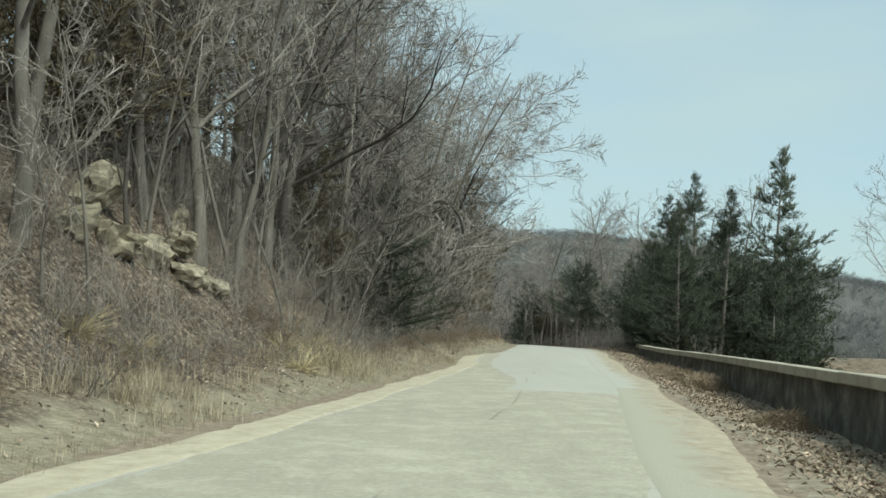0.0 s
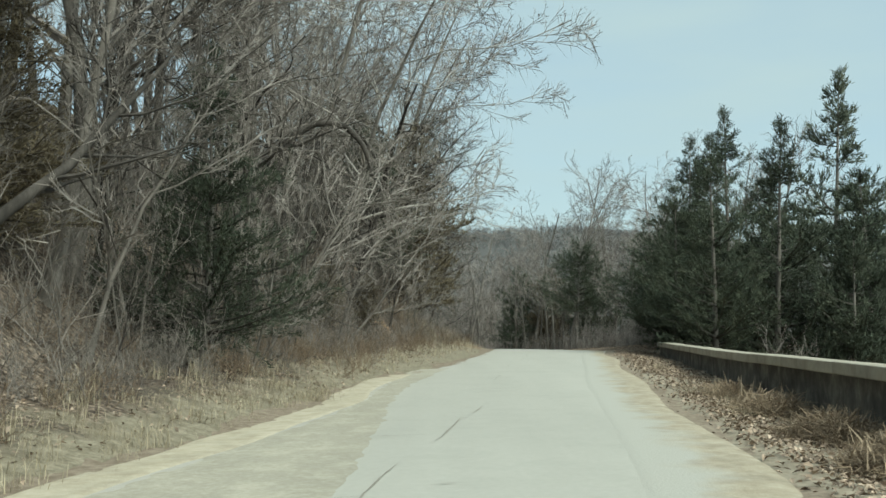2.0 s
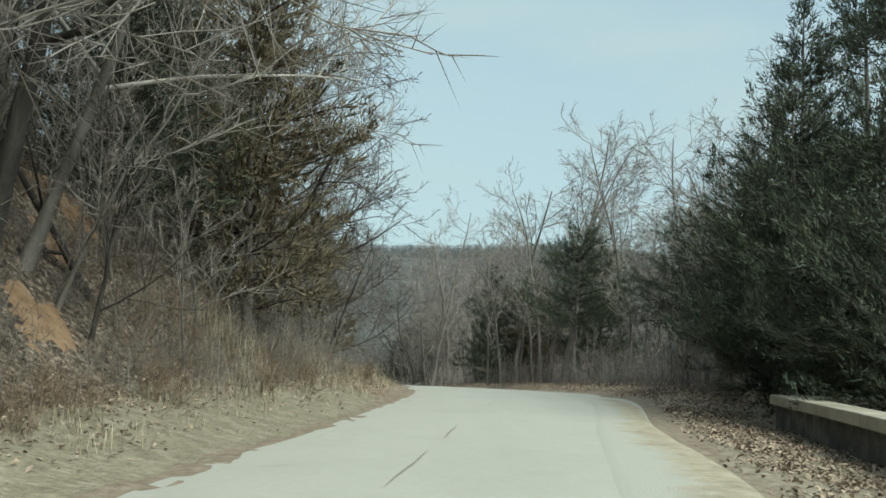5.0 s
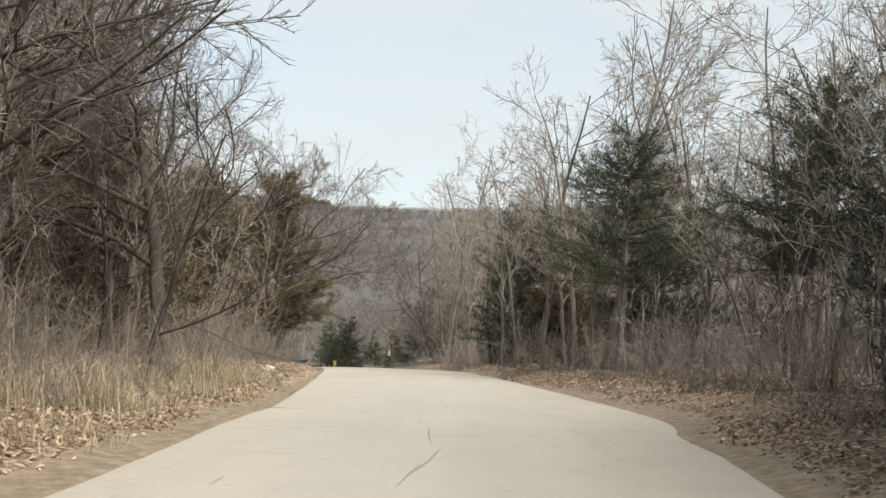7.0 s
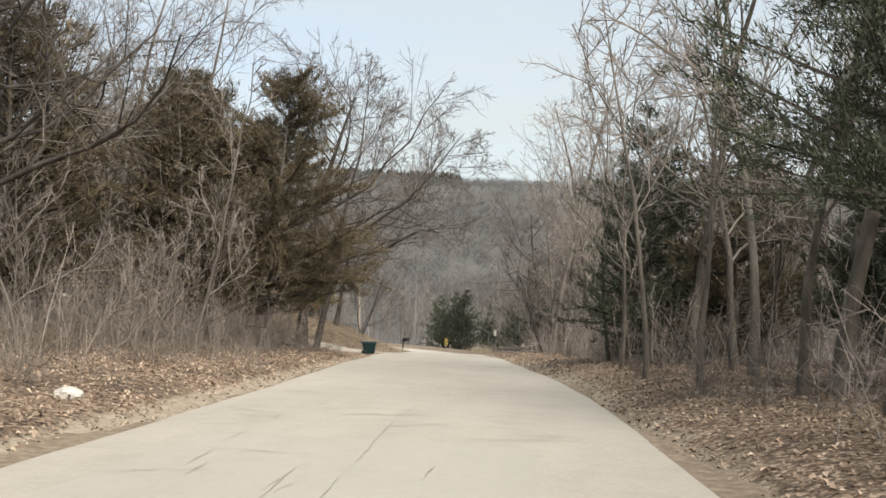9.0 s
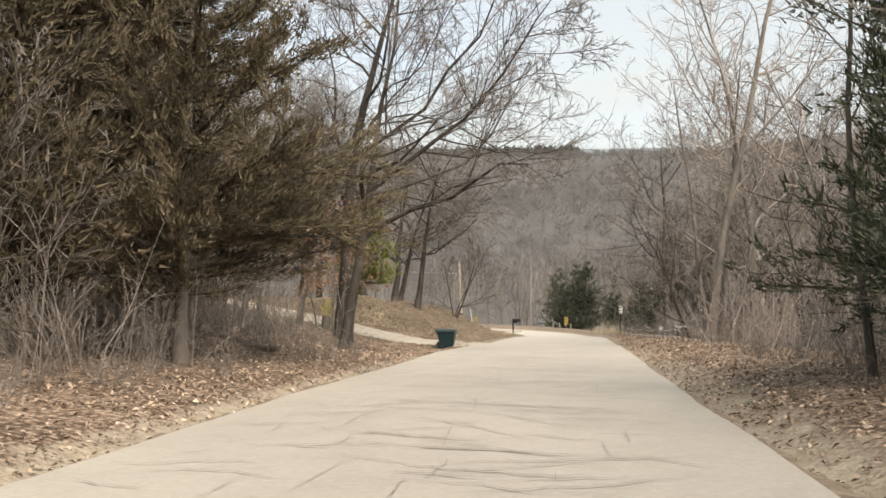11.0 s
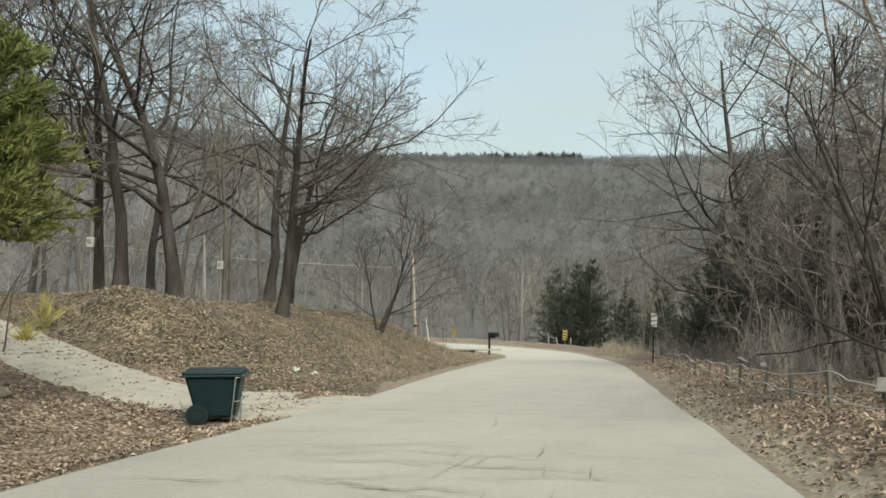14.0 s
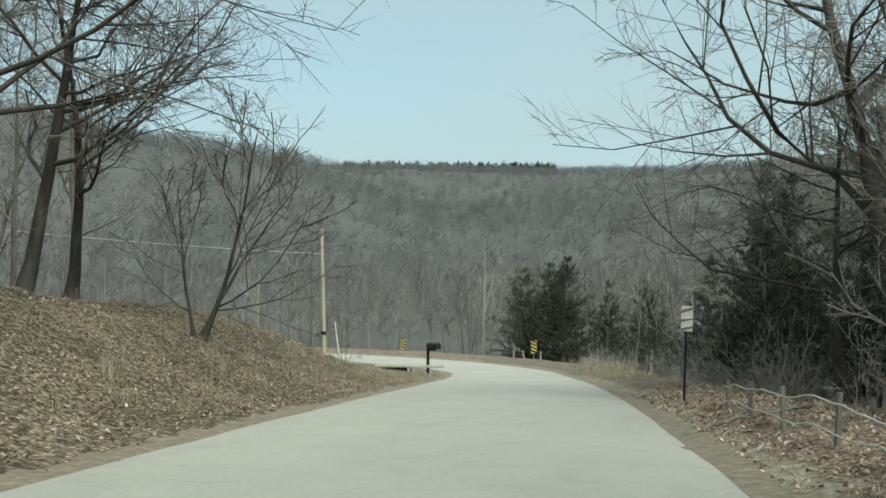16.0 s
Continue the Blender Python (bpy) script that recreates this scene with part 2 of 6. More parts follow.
M_DRIVE = material("pale_gravel", [(0.34, 0.31, 0.26), (0.42, 0.385, 0.325), (0.47, 0.44, 0.38)], 3.0, 0.95, 0.6, 28, coarse=(0.5, 0.85, 1.1))
M_GREYWOOD = material("silvered_wood", [(0.16, 0.15, 0.132), (0.28, 0.267, 0.238)], 3.0, 0.9, 0.5, 16, (1, 1, 0.3), vary=0.2)
M_FENCE = material("weathered_fence_wood", [(0.1, 0.093, 0.08), (0.2, 0.188, 0.165)], 4.0, 0.95, 0.7, 20, (1, 1, 0.3), vary=0.35)
M_GRASS = material("dry_grass", [(0.24, 0.2, 0.135), (0.34, 0.295, 0.21), (0.43, 0.385, 0.29)], 2.0, 0.9, 0, vary=0.35)
M_LEAF = material("dead_oak_leaves", [(0.175, 0.128, 0.095), (0.345, 0.27, 0.205), (0.52, 0.43, 0.34)], 3.0, 0.85, 0, vary=0.55, coarse=(0.45, 0.55, 1.4))
M_BRUSH = material("brush_stems", [(0.125, 0.11, 0.097), (0.28, 0.255, 0.228)], 1.5, 0.9, 0, vary=0.4)
# The same stems made paler: sunlight on the branches is put into the colour.
M_BRUSH_SUNLIT = material("sunlit_brush_stems", [(0.2, 0.178, 0.16), (0.4, 0.365, 0.335)], 1.5, 0.9, 0, vary=0.4)
M_OLD_SEAL = material("old_yellowed_chip_seal", [(0.325, 0.3, 0.24), (0.37, 0.345, 0.283), (0.425, 0.4, 0.335)], 16.0, 0.9, 0.5, 70, coarse=(0.35, 0.9, 1.1), streak=(1.5, 0.86, 1.12), blotch=(1.8, 0.95, 1.13))
# Haze of distance is put into this hill colour as a bluish grey.
M_HILL = material("hazed_distant_twigs", [(0.132, 0.134, 0.135), (0.172, 0.171, 0.17)], 0.012, 0.95, 0, vary=0.05)
M_FAR = material("far_twigs", [(0.15, 0.144, 0.136), (0.235, 0.226, 0.214)], 0.03, 0.95, 0, vary=0.3)
M_CONCRETE = material("weathered_concrete", [(0.22, 0.20, 0.16), (0.34, 0.31, 0.25), (0.42, 0.39, 0.32)], 1.5, 0.9, 0.4, 25)
M_STONE = material("dark_streaked_masonry", [(0.05, 0.05, 0.046), (0.1, 0.096, 0.088), (0.21, 0.2, 0.175)], 2.2, 0.95, 0.9, 9, (1, 1, 0.8), vary=0.2, coarse=(0.7, 0.6, 1.3))
M_ROCK = material("lichened_limestone", [(0.08, 0.072, 0.056), (0.2, 0.178, 0.132), (0.36, 0.328, 0.25)], 3.5, 0.95, 0.8, 9, vary=0.2)
M_CLAY = material("orange_clay", [(0.17, 0.105, 0.06), (0.255, 0.165, 0.098), (0.33, 0.24, 0.16)], 3.0, 0.95, 0.8, 12)
M_METAL = material("galvanised_metal", [(0.35, 0.36, 0.36), (0.5, 0.51, 0.51)], 8.0, 0.45, 0.1, 60, metal=0.8)
M_BLACK = material("black_painted_metal", [(0.008, 0.008, 0.009), (0.018, 0.018, 0.02)], 6.0, 0.5, 0.1, 50)
# Tyre rubber, also the black that paints the shade in the culvert.
M_RUBBER_SHADE = material("black_rubber_and_shade", [(0.012, 0.014, 0.014), (0.025, 0.027, 0.026)], 6.0, 0.75, 0.2, 40)
M_POLE = material("weathered_pole_wood", [(0.26, 0.21, 0.155), (0.37, 0.32, 0.25), (0.45, 0.405, 0.33)], 2.0, 0.9, 0.5, 14, (1, 1, 0.15))
M_WHITE = material("weathered_white_paint", [(0.38, 0.38, 0.35), (0.58, 0.58, 0.55)], 3.0, 0.8, 0.3, 20, vary=0.15)
M_YELLOW = material("yellow_reflective_sheet", [(0.36, 0.29, 0.08), (0.44, 0.36, 0.11)], 5.0, 0.5, 0.0)
M_WIRE = material("grey_wire", [(0.4, 0.39, 0.365), (0.55, 0.535, 0.5)], 5.0, 0.6, 0.0)
M_YUCCA = material("grey_green_blades", [(0.06, 0.085, 0.05), (0.13, 0.16, 0.09)], 3.0, 0.7, 0.0, vary=0.3)
M_STRAW = material("yellow_ornamental_grass", [(0.34, 0.30, 0.08), (0.5, 0.44, 0.16)], 3.0, 0.8, 0.0, vary=0.3)
M_STRAW_HEAP = material("dead_straw", [(0.3, 0.245, 0.14), (0.46, 0.39, 0.25)], 3.0, 0.9, 0.0, vary=0.35)
M_BROWN_LEAF = material("clinging_brown_leaves", [(0.22, 0.10, 0.05), (0.34, 0.18, 0.09)], 3.0, 0.85, 0.0, vary=0.4)
M_PINE = material("far_pine", [(0.035, 0.045, 0.03), (0.06, 0.07, 0.045)], 0.1, 0.9, 0.0, vary=0.3)
M_GRAVEL = material("dirt_gravel", [(0.15, 0.118, 0.087), (0.225, 0.183, 0.138), (0.32, 0.27, 0.21)], 6.0, 0.95, 0.7, 25)
M_GREY = material("faded_grey_paint", [(0.10, 0.10, 0.10), (0.17, 0.17, 0.165)], 6.0, 0.6, 0.0)
M_DEADSHRUB = material("dead_brown_twigs", [(0.12, 0.088, 0.06), (0.215, 0.165, 0.12)], 3.0, 0.9, 0, vary=0.35)
M_MOUND = material("dead_tan_twigs", [(0.2, 0.155, 0.11), (0.36, 0.29, 0.21)], 3.0, 0.9, 0, vary=0.4)
M_BIN = material("dark_green_plastic", [(0.010, 0.028, 0.031), (0.015, 0.037, 0.04)], 2.0, 0.45, 0.1, 50)

# ================= the road's line and the lie of the land =================
# Centre of the road: x, y, height of the surface.
ROAD = [
    (-9.80, -42.00, -1.60),
    (-4.60, -16.00, -1.42),
    (-1.52, 0.28, -1.40),
    (0.13, 9.39, -1.41),
    (1.63, 18.26, -1.40),
    (2.91, 27.08, -1.38),
    (4.04, 35.45, -1.37),
    (4.80, 43.07, -1.19),
    (8.15, 66.38, -1.05),
    (8.46, 75.68, -1.28),
    (8.36, 80.22, -1.41),
    (5.39, 102.61, -2.36),
    (3.56, 112.84, -2.92),
    (1.76, 123.02, -3.58),
    (-0.00, 133.31, -4.25),
    (-1.64, 143.27, -5.01),
    (-2.51, 148.35, -5.44),
    (-6.40, 171.00, -7.10),
    (-9.60, 188.00, -8.50),
    (-12.90, 203.00, -9.80),
    (-17.20, 216.00, -10.72),
    (-26.00, 226.00, -11.25),
    (-40.00, 231.00, -11.45),
    (-70.00, 232.00, -11.55),
    (-110.00, 228.00, -11.60),
]
HALF = 3.05


def smooth_line(keys, step=0.5):
    """A Catmull-Rom line through the keys, at about even steps."""
    p = np.array(keys, float)
    p = np.vstack([2 * p[0] - p[1], p, 2 * p[-1] - p[-2]])
    out = []
    for i in range(1, len(p) - 2):
        n = max(2, int(np.linalg.norm(p[i + 1] - p[i]) / step))
        t = (np.arange(n) / n)[:, None]
        a, b, c, d = p[i - 1], p[i], p[i + 1], p[i + 2]
        out.append(0.5 * (2 * b + (c - a) * t + (2 * a - 5 * b + 4 * c - d) * t**2 + (3 * b - a - 3 * c + d) * t**3))
    return np.vstack(out + [p[-2:-1]])


LINE = smooth_line(ROAD, 0.3)
_tan = np.gradient(LINE[:, :2], axis=0)
_tan /= np.linalg.norm(_tan, axis=1)[:, None]
NORMAL = np.stack([_tan[:, 1], -_tan[:, 0]], 1)  # to the right


def step01(v, a, b):
    t = np.clip((v - a) / (b - a), 0, 1)
    return t * t * (3 - 2 * t)


def bumps(x, y, size, seed=0):
    """Smooth hummocks between about -1 and 1."""
    x, y = x / size + seed * 3.7, y / size - seed * 1.9
    return (np.sin(x * 1.3 + 2.1 * np.sin(y * 0.7)) * np.cos(y * 1.1 + 1.7 * np.sin(x * 0.6)) + 0.5 * np.sin(2.9 * x + 1.3) * np.sin(2.3 * y + 0.4)) / 1.5


def nearest(x, y):
    """Side distance from the road's centre (right is positive) and the index of the nearest point of its line."""
    x, y = np.atleast_1d(np.asarray(x, float)), np.atleast_1d(np.asarray(y, float))
    u, k = np.empty(len(x)), np.empty(len(x), int)
    for a in range(0, len(x), 4000):
        b = slice(a, a + 4000)
        d2 = (x[b, None] - LINE[None, :, 0]) ** 2 + (y[b, None] - LINE[None, :, 1]) ** 2
        i = d2.argmin(1)
        side = (x[b] - LINE[i, 0]) * NORMAL[i, 0] + (y[b] - LINE[i, 1]) * NORMAL[i, 1]
        u[b], k[b] = np.sign(side) * np.sqrt(d2[np.arange(len(i)), i]), i
    return u, k


def far_land(x, y):
    """The valley, the long level ridge beyond it and the hills at the sides."""
    dx, dy = x + 2.0, y - 120.0
    r, az = np.hypot(dx, dy), np.degrees(np.arctan2(dx, dy))
    top = 135 - 52 * step01(az, 8, 40) + 6 * np.sin(np.radians(az * 9)) * step01(np.abs(az + 17), 8, 20)
    z = -13.5 + top * step01(r, 230, 1230) + 1.5 * bumps(x, y, 45, 2)
    z = np.maximum(z, -12 + 95 * step01(-dx + 0.25 * dy, 130, 520) * step01(y, -150, 120))
    return z + 9 * bumps(x, y, 110, 5) * step01(r, 230, 450) * (1 - step01(r, 900, 1150))


def left_edge(s):
    """Side distance of the paving's left edge along the road."""
    return HALF - 1.0 * step01(s, 38, 50) * (1 - step01(s, 58, 80)) + 0.12 * step01(s, 95, 120) + 0.22 * step01(s, 118, 132) + 0.3 * step01(s, 147, 160)


def right_edge(s):
    return HALF - 0.2 * step01(s, -5, 5) * (1 - step01(s, 56, 66)) + 0.65 * step01(s, 60, 78) - 0.27 * step01(s, 97, 108)


def land(x, y):
    """Height of the ground."""
    x, y = np.atleast_1d(np.asarray(x, float)), np.atleast_1d(np.asarray(y, float))
    u, k = nearest(x, y)
    s, z0 = LINE[k, 1], LINE[k, 2]
    left, right = np.maximum(-u - left_edge(s), 0), np.maximum(u - right_edge(s), 0)
    # left: a steep bank, then a low wooded verge, a driveway's mouth, a grassy bank, the valley
    bank = step01(s, -60, -20) * (1 - step01(s, 63, 77))
    foot = 2.3 + 1.2 * step01(s, 28, 40) * (1 - step01(s, 50, 57)) + 0.2 * step01(s, 50, 57)
    steep = 0.42 * step01(left, 0.5, 2.6) + 3.4 * step01(left - foot, 0, 4.8) + 5.5 * step01(left - foot, 2.5, 14) + 0.2 * np.maximum(left - 15, 0)
    low = 0.15 * step01(left, 0, 1.5) + 0.09 * np.maximum(left - 1.5, 0) - 0.02 * np.maximum(left - 14, 0)
    lawn = step01(s, 148, 153.5) * (1 - step01(s, 182, 202))
    grassy = 2.65 * step01(left, 0.8, 8.3) + 0.03 * np.maximum(left - 12, 0)
    yard = step01(s, 124, 134) * (1 - step01(s, 148, 153.5))
    flat = -0.34 * step01(left, 0.1, 1.6) + 1.1 * step01(left, 2.5, 8) + 0.03 * np.maximum(left - 8, 0)
    zl = (1 - bank) * ((1 - lawn) * ((1 - yard) * low + yard * flat) + lawn * grassy) + bank * steep
    # right: behind the parapet the ground drops away; later a leafy verge that falls gently
    walled = step01(-s, -72, -63)
    drop = -0.14 * step01(right, 0.4, 2.2) + 0.3 * step01(right, 2.6, 3.2) - 3.2 * step01(right, 3.8, 8) - 0.2 * np.maximum(right - 6, 0)
    verge = 0.22 * step01(right, 0, 2) - 0.16 * np.maximum(right - 2.8, 0) * step01(s, 110, 140) + 0.04 * np.minimum(right, 8)
    zr = walled * drop + (1 - walled) * verge
    z = z0 + np.where(u < 0, zl, zr) + tilt_at(s) * np.clip(u, -HALF, HALF)
    side = np.maximum(left, right)
    z += 0.06 * bumps(x, y, 0.9) * step01(side, 0.4, 3) + 0.25 * bumps(x, y, 4.0, 1) * step01(side, 3, 9)
    w = step01(side, 26, 110)
    z = z * (1 - w) + far_land(x, y) * w
    near = (x < -4) & (x > -46) & (y > 138) & (y < 168)
    if near.any():
        d2 = (x[near, None] - DRIVE[None, :, 0]) ** 2 + (y[near, None] - DRIVE[None, :, 1]) ** 2
        i = d2.argmin(1)
        w = 1 - step01(np.sqrt(d2.min(1)), 1.6, 3.4)
        w = w * step01(-u[near], HALF + 0.2, HALF + 1.5)
        z[near] = z[near] * (1 - w) + DRIVE[i, 2] * w
    return z - (0.1 + 0.0027 * np.clip(u, -4, 4) ** 2) * (1 - step01(side, 0.1, 0.9))


def tilt_at(s):
    """How much the road leans to its left."""
    return 0.035 * (1 - step01(s, 50, 75))


DRIVE = smooth_line([(-4.4, 146.6, -5.32), (-8.5, 145.4, -5.26), (-12.0, 146.3, -4.88), (-17.0, 149.0, -4.35), (-22.5, 151.6, -3.8), (-30.0, 154.2, -3.1), (-42.0, 157.5, -2.4)], 0.5)


def ground_at(x, y):
    return float(land(x, y)[0])


def beside(y, u):
    """The place u metres to the right of the road's centre, at the point of the road with that y."""
    i = int(np.abs(LINE[:-260, 1] - y).argmin())
    x, yy = LINE[i, 0] + NORMAL[i, 0] * u, LINE[i, 1] + NORMAL[i, 1] * u
    return float(x), float(yy), ground_at(x, yy)


# ================= mesh helpers =================


def mesh_from(name, verts, faces, mat, smooth=False):
    """A mesh from arrays: vertices (n, 3) and faces (m, 3 or 4)."""
    verts, faces = np.asarray(verts, np.float32), np.asarray(faces, np.int32)
    me = bpy.data.meshes.new(name)
    n, k = faces.shape
    me.vertices.add(len(verts))
    me.vertices.foreach_set("co", verts.ravel())
    me.loops.add(n * k)
    me.loops.foreach_set("vertex_index", faces.ravel())
    me.polygons.add(n)
    me.polygons.foreach_set("loop_start", np.arange(0, n * k, k, dtype=np.int32))
    me.update(calc_edges=True)
    me.polygons.foreach_set("use_smooth", np.full(n, smooth))
    me.materials.append(mat)
    return me


def part(name, bm, mat, parent, label=""):
    """Links a bmesh or a finished mesh as one mesh object under a thing."""
    if isinstance(bm, bmesh.types.BMesh):
        me = bpy.data.meshes.new(name)
        bm.to_mesh(me)
        bm.free()
        me.materials.append(mat)
    else:
        me = bm
    ob = new(name, me)
    ob.parent = parent
    if label:
        tagged(ob, label)
    return ob


def tubes(lines, radii, sides=4):
    """Tapered tubes along lines (b, n, 3) of the radii (b, n): vertices and four-sided faces."""
    b, n, _ = lines.shape
    t = np.gradient(lines, axis=1)
    t /= np.linalg.norm(t, axis=2, keepdims=True) + 1e-9
    ref = np.where(np.abs(t[..., 2:3]) < 0.8, np.array([0.0, 0.0, 1.0]), np.array([1.0, 0.0, 0.0]))
    p = np.cross(t, ref)
    p /= np.linalg.norm(p, axis=2, keepdims=True) + 1e-9
    q = np.cross(t, p)
    a = np.arange(sides) * 2 * np.pi / sides
    ring = p[:, :, None] * np.cos(a)[:, None] + q[:, :, None] * np.sin(a)[:, None]
    v = lines[:, :, None] + radii[:, :, None, None] * ring
    i = np.arange(b)[:, None, None] * n * sides + np.arange(n - 1)[None, :, None] * sides
    j, jn = np.arange(sides)[None, None], (np.arange(sides)[None, None] + 1) % sides
    f = np.stack([i + j, i + jn, i + sides + jn, i + sides + j], -1).reshape(-1, 4)
    return v.reshape(-1, 3), f


def triangles(f):
    """Faces as triangles."""
    return f if f.shape[1] == 3 else np.vstack([f[:, [0, 1, 2]], f[:, [0, 2, 3]]])


def joined(pieces):
    """Several (vertices, faces) as one, in triangles."""
    base, vs, fs = 0, [], []
    for v, f in pieces:
        vs.append(v)
        fs.append(triangles(f) + base)
        base += len(v)
    return np.vstack(vs), np.vstack(fs)


def spikes(lines, radii):
    """Thin keeled slivers from the first to the last point of the lines (b, n, 3)."""
    a, t = lines[:, 0], lines[:, -1]
    w = t - a
    w /= np.linalg.norm(w, axis=1, keepdims=True) + 1e-9
    p = np.cross(w, np.where(np.abs(w[:, 2:3]) < 0.8, np.array([0.0, 0, 1]), np.array([1.0, 0, 0])))
    p /= np.linalg.norm(p, axis=1, keepdims=True) + 1e-9
    q = np.cross(w, p)
    r = radii[:, :1]
    v = np.stack([a + p * r, a - p * r * 0.5 + q * r * 0.87, a - p * r * 0.5 - q * r * 0.87, t], 1)
    i = np.arange(len(a))[:, None] * 4
    return v.reshape(-1, 3), np.vstack([i + [0, 1, 3], i + [1, 2, 3]])


def shoots(rng, lines, radii, count, t0, t1, angle, length, n=5, thin=0.55, lift=0.25, wander=0.25, taper=0.25, flat=0.0):
    """Branches on branches: count on each of the lines (b, m, 3), leaving between t0 and t1 of its length at an angle (degrees, low and high)."""
    b, m, _ = lines.shape
    par = np.repeat(np.arange(b), count)
    k = len(par)
    t = t0 + (t1 - t0) * (np.tile(np.arange(count), b) + rng.random(k)) / count
    f = t * (m - 1)
    i = np.minimum(f.astype(int), m - 2)
    w = (f - i)[:, None]
    root = lines[par, i] * (1 - w) + lines[par, i + 1] * w
    rad = radii[par, i] * (1 - w[:, 0]) + radii[par, i + 1] * w[:, 0]
    tang = lines[par, i + 1] - lines[par, i]
    tang /= np.linalg.norm(tang, axis=1, keepdims=True) + 1e-9
    side = rng.normal(size=(k, 3))
    side[:, 2] *= 1 - flat
    side -= (side * tang).sum(1, keepdims=True) * tang
    side /= np.linalg.norm(side, axis=1, keepdims=True) + 1e-9
    an = np.radians(rng.uniform(*angle, k))[:, None]
    way = tang * np.cos(an) + side * np.sin(an)
    span = np.linalg.norm(np.diff(lines, axis=1), axis=2).sum(1)[par] * rng.uniform(*length, k) * (1.15 - 0.65 * t)
    out = np.empty((k, n, 3))
    out[:, 0] = root
    for s in range(1, n):
        way = way + rng.normal(size=(k, 3)) * wander + np.array([0, 0, lift])
        way /= np.linalg.norm(way, axis=1, keepdims=True)
        out[:, s] = out[:, s - 1] + way * (span / (n - 1))[:, None]
    r0 = np.minimum(rad * 0.85, np.maximum(rad * thin, 0.004))
    return out, r0[:, None] * (1 - (1 - taper) * np.linspace(0, 1, n))[None]


def stem(rng, height, r0, n=9, lean=(0.0, 0.0), wander=0.05, r1=0.25):
    """One upright, slightly crooked stem."""
    out = np.zeros((1, n, 3))
    way = np.array([lean[0], lean[1], 1.0])
    for s in range(1, n):
        way = way + rng.normal(size=3) * wander * np.array([1, 1, 0.3])
        way /= np.linalg.norm(way)
        out[0, s] = out[0, s - 1] + way * height / (n - 1)
    r = r0 * (1 - (1 - r1) * np.linspace(0, 1, n) ** 0.9)[None]
    r[0, 0] *= 1.35
    return out, r


# ================= ground and road =================


def axis_steps(low, high, fine, reach, grow=1.14):
    inner = np.arange(low, high + fine, fine)
    d, out = fine, []
    x = 0.0
    while x < reach:
        d *= grow
        x += d
        out.append(x)
    out = np.array(out)
    return np.concatenate([low - out[::-1], inner, inner[-1] + out])


def build_ground():
    xs, ys = axis_steps(-28, 28, 0.55, 2600), axis_steps(-10, 240, 0.8, 2600)
    xs = np.concatenate([xs[xs < -12], np.arange(-12, 14, 0.28), xs[xs >= 14.2]])
    ys = np.concatenate([ys[ys < 0], np.arange(0, 100, 0.45), ys[ys >= 100.4]])
    gx, gy = np.meshgrid(xs, ys)
    z = land(gx.ravel(), gy.ravel())
    v = np.stack([gx.ravel(), gy.ravel(), z], 1)
    w, h = len(xs), len(ys)
    i = (np.arange(h - 1)[:, None] * w + np.arange(w - 1)).ravel()
    me = mesh_from("ground", v, np.stack([i, i + 1, i + w + 1, i + w], 1), M_EARTH, True)
    me.materials.append(M_FLOOR)
    me.materials.append(M_CLAY)
    x, y = v[i, 0], v[i, 1]
    u, _ = nearest(x, y)
    kind = (np.abs(u) > 30 + 6 * bumps(x, y, 9, 3)).astype(np.int32)
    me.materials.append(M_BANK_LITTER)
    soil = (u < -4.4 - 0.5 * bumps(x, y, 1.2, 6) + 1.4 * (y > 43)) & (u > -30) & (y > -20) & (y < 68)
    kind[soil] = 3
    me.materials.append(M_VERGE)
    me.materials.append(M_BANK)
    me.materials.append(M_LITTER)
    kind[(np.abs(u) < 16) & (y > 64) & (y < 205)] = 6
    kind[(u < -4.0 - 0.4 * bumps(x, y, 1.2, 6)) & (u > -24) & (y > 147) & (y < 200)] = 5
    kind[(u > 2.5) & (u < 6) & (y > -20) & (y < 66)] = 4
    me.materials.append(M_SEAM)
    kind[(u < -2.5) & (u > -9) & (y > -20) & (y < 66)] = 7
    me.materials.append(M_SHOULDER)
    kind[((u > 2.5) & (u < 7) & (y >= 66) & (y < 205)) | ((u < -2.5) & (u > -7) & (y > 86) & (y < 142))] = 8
    uv, _ = nearest(v[:, 0], v[:, 1])
    woods = step01(v[:, 1], 64, 74)
    at = me.attributes.new("across", "FLOAT", "POINT")
    at.data.foreach_set("value", np.clip((np.abs(uv) - 3.3 - 0.15 * woods) / (2.6 - 1.2 * woods - 0.9 * woods * (uv < 0)), 0, 1).astype(np.float32))
    me.polygons.foreach_set("material_index", kind.astype(np.int32))
    tagged(new("ground", me), "brown leaf-strewn earth with dry grass and wooded slopes", "ground", kind="structure")


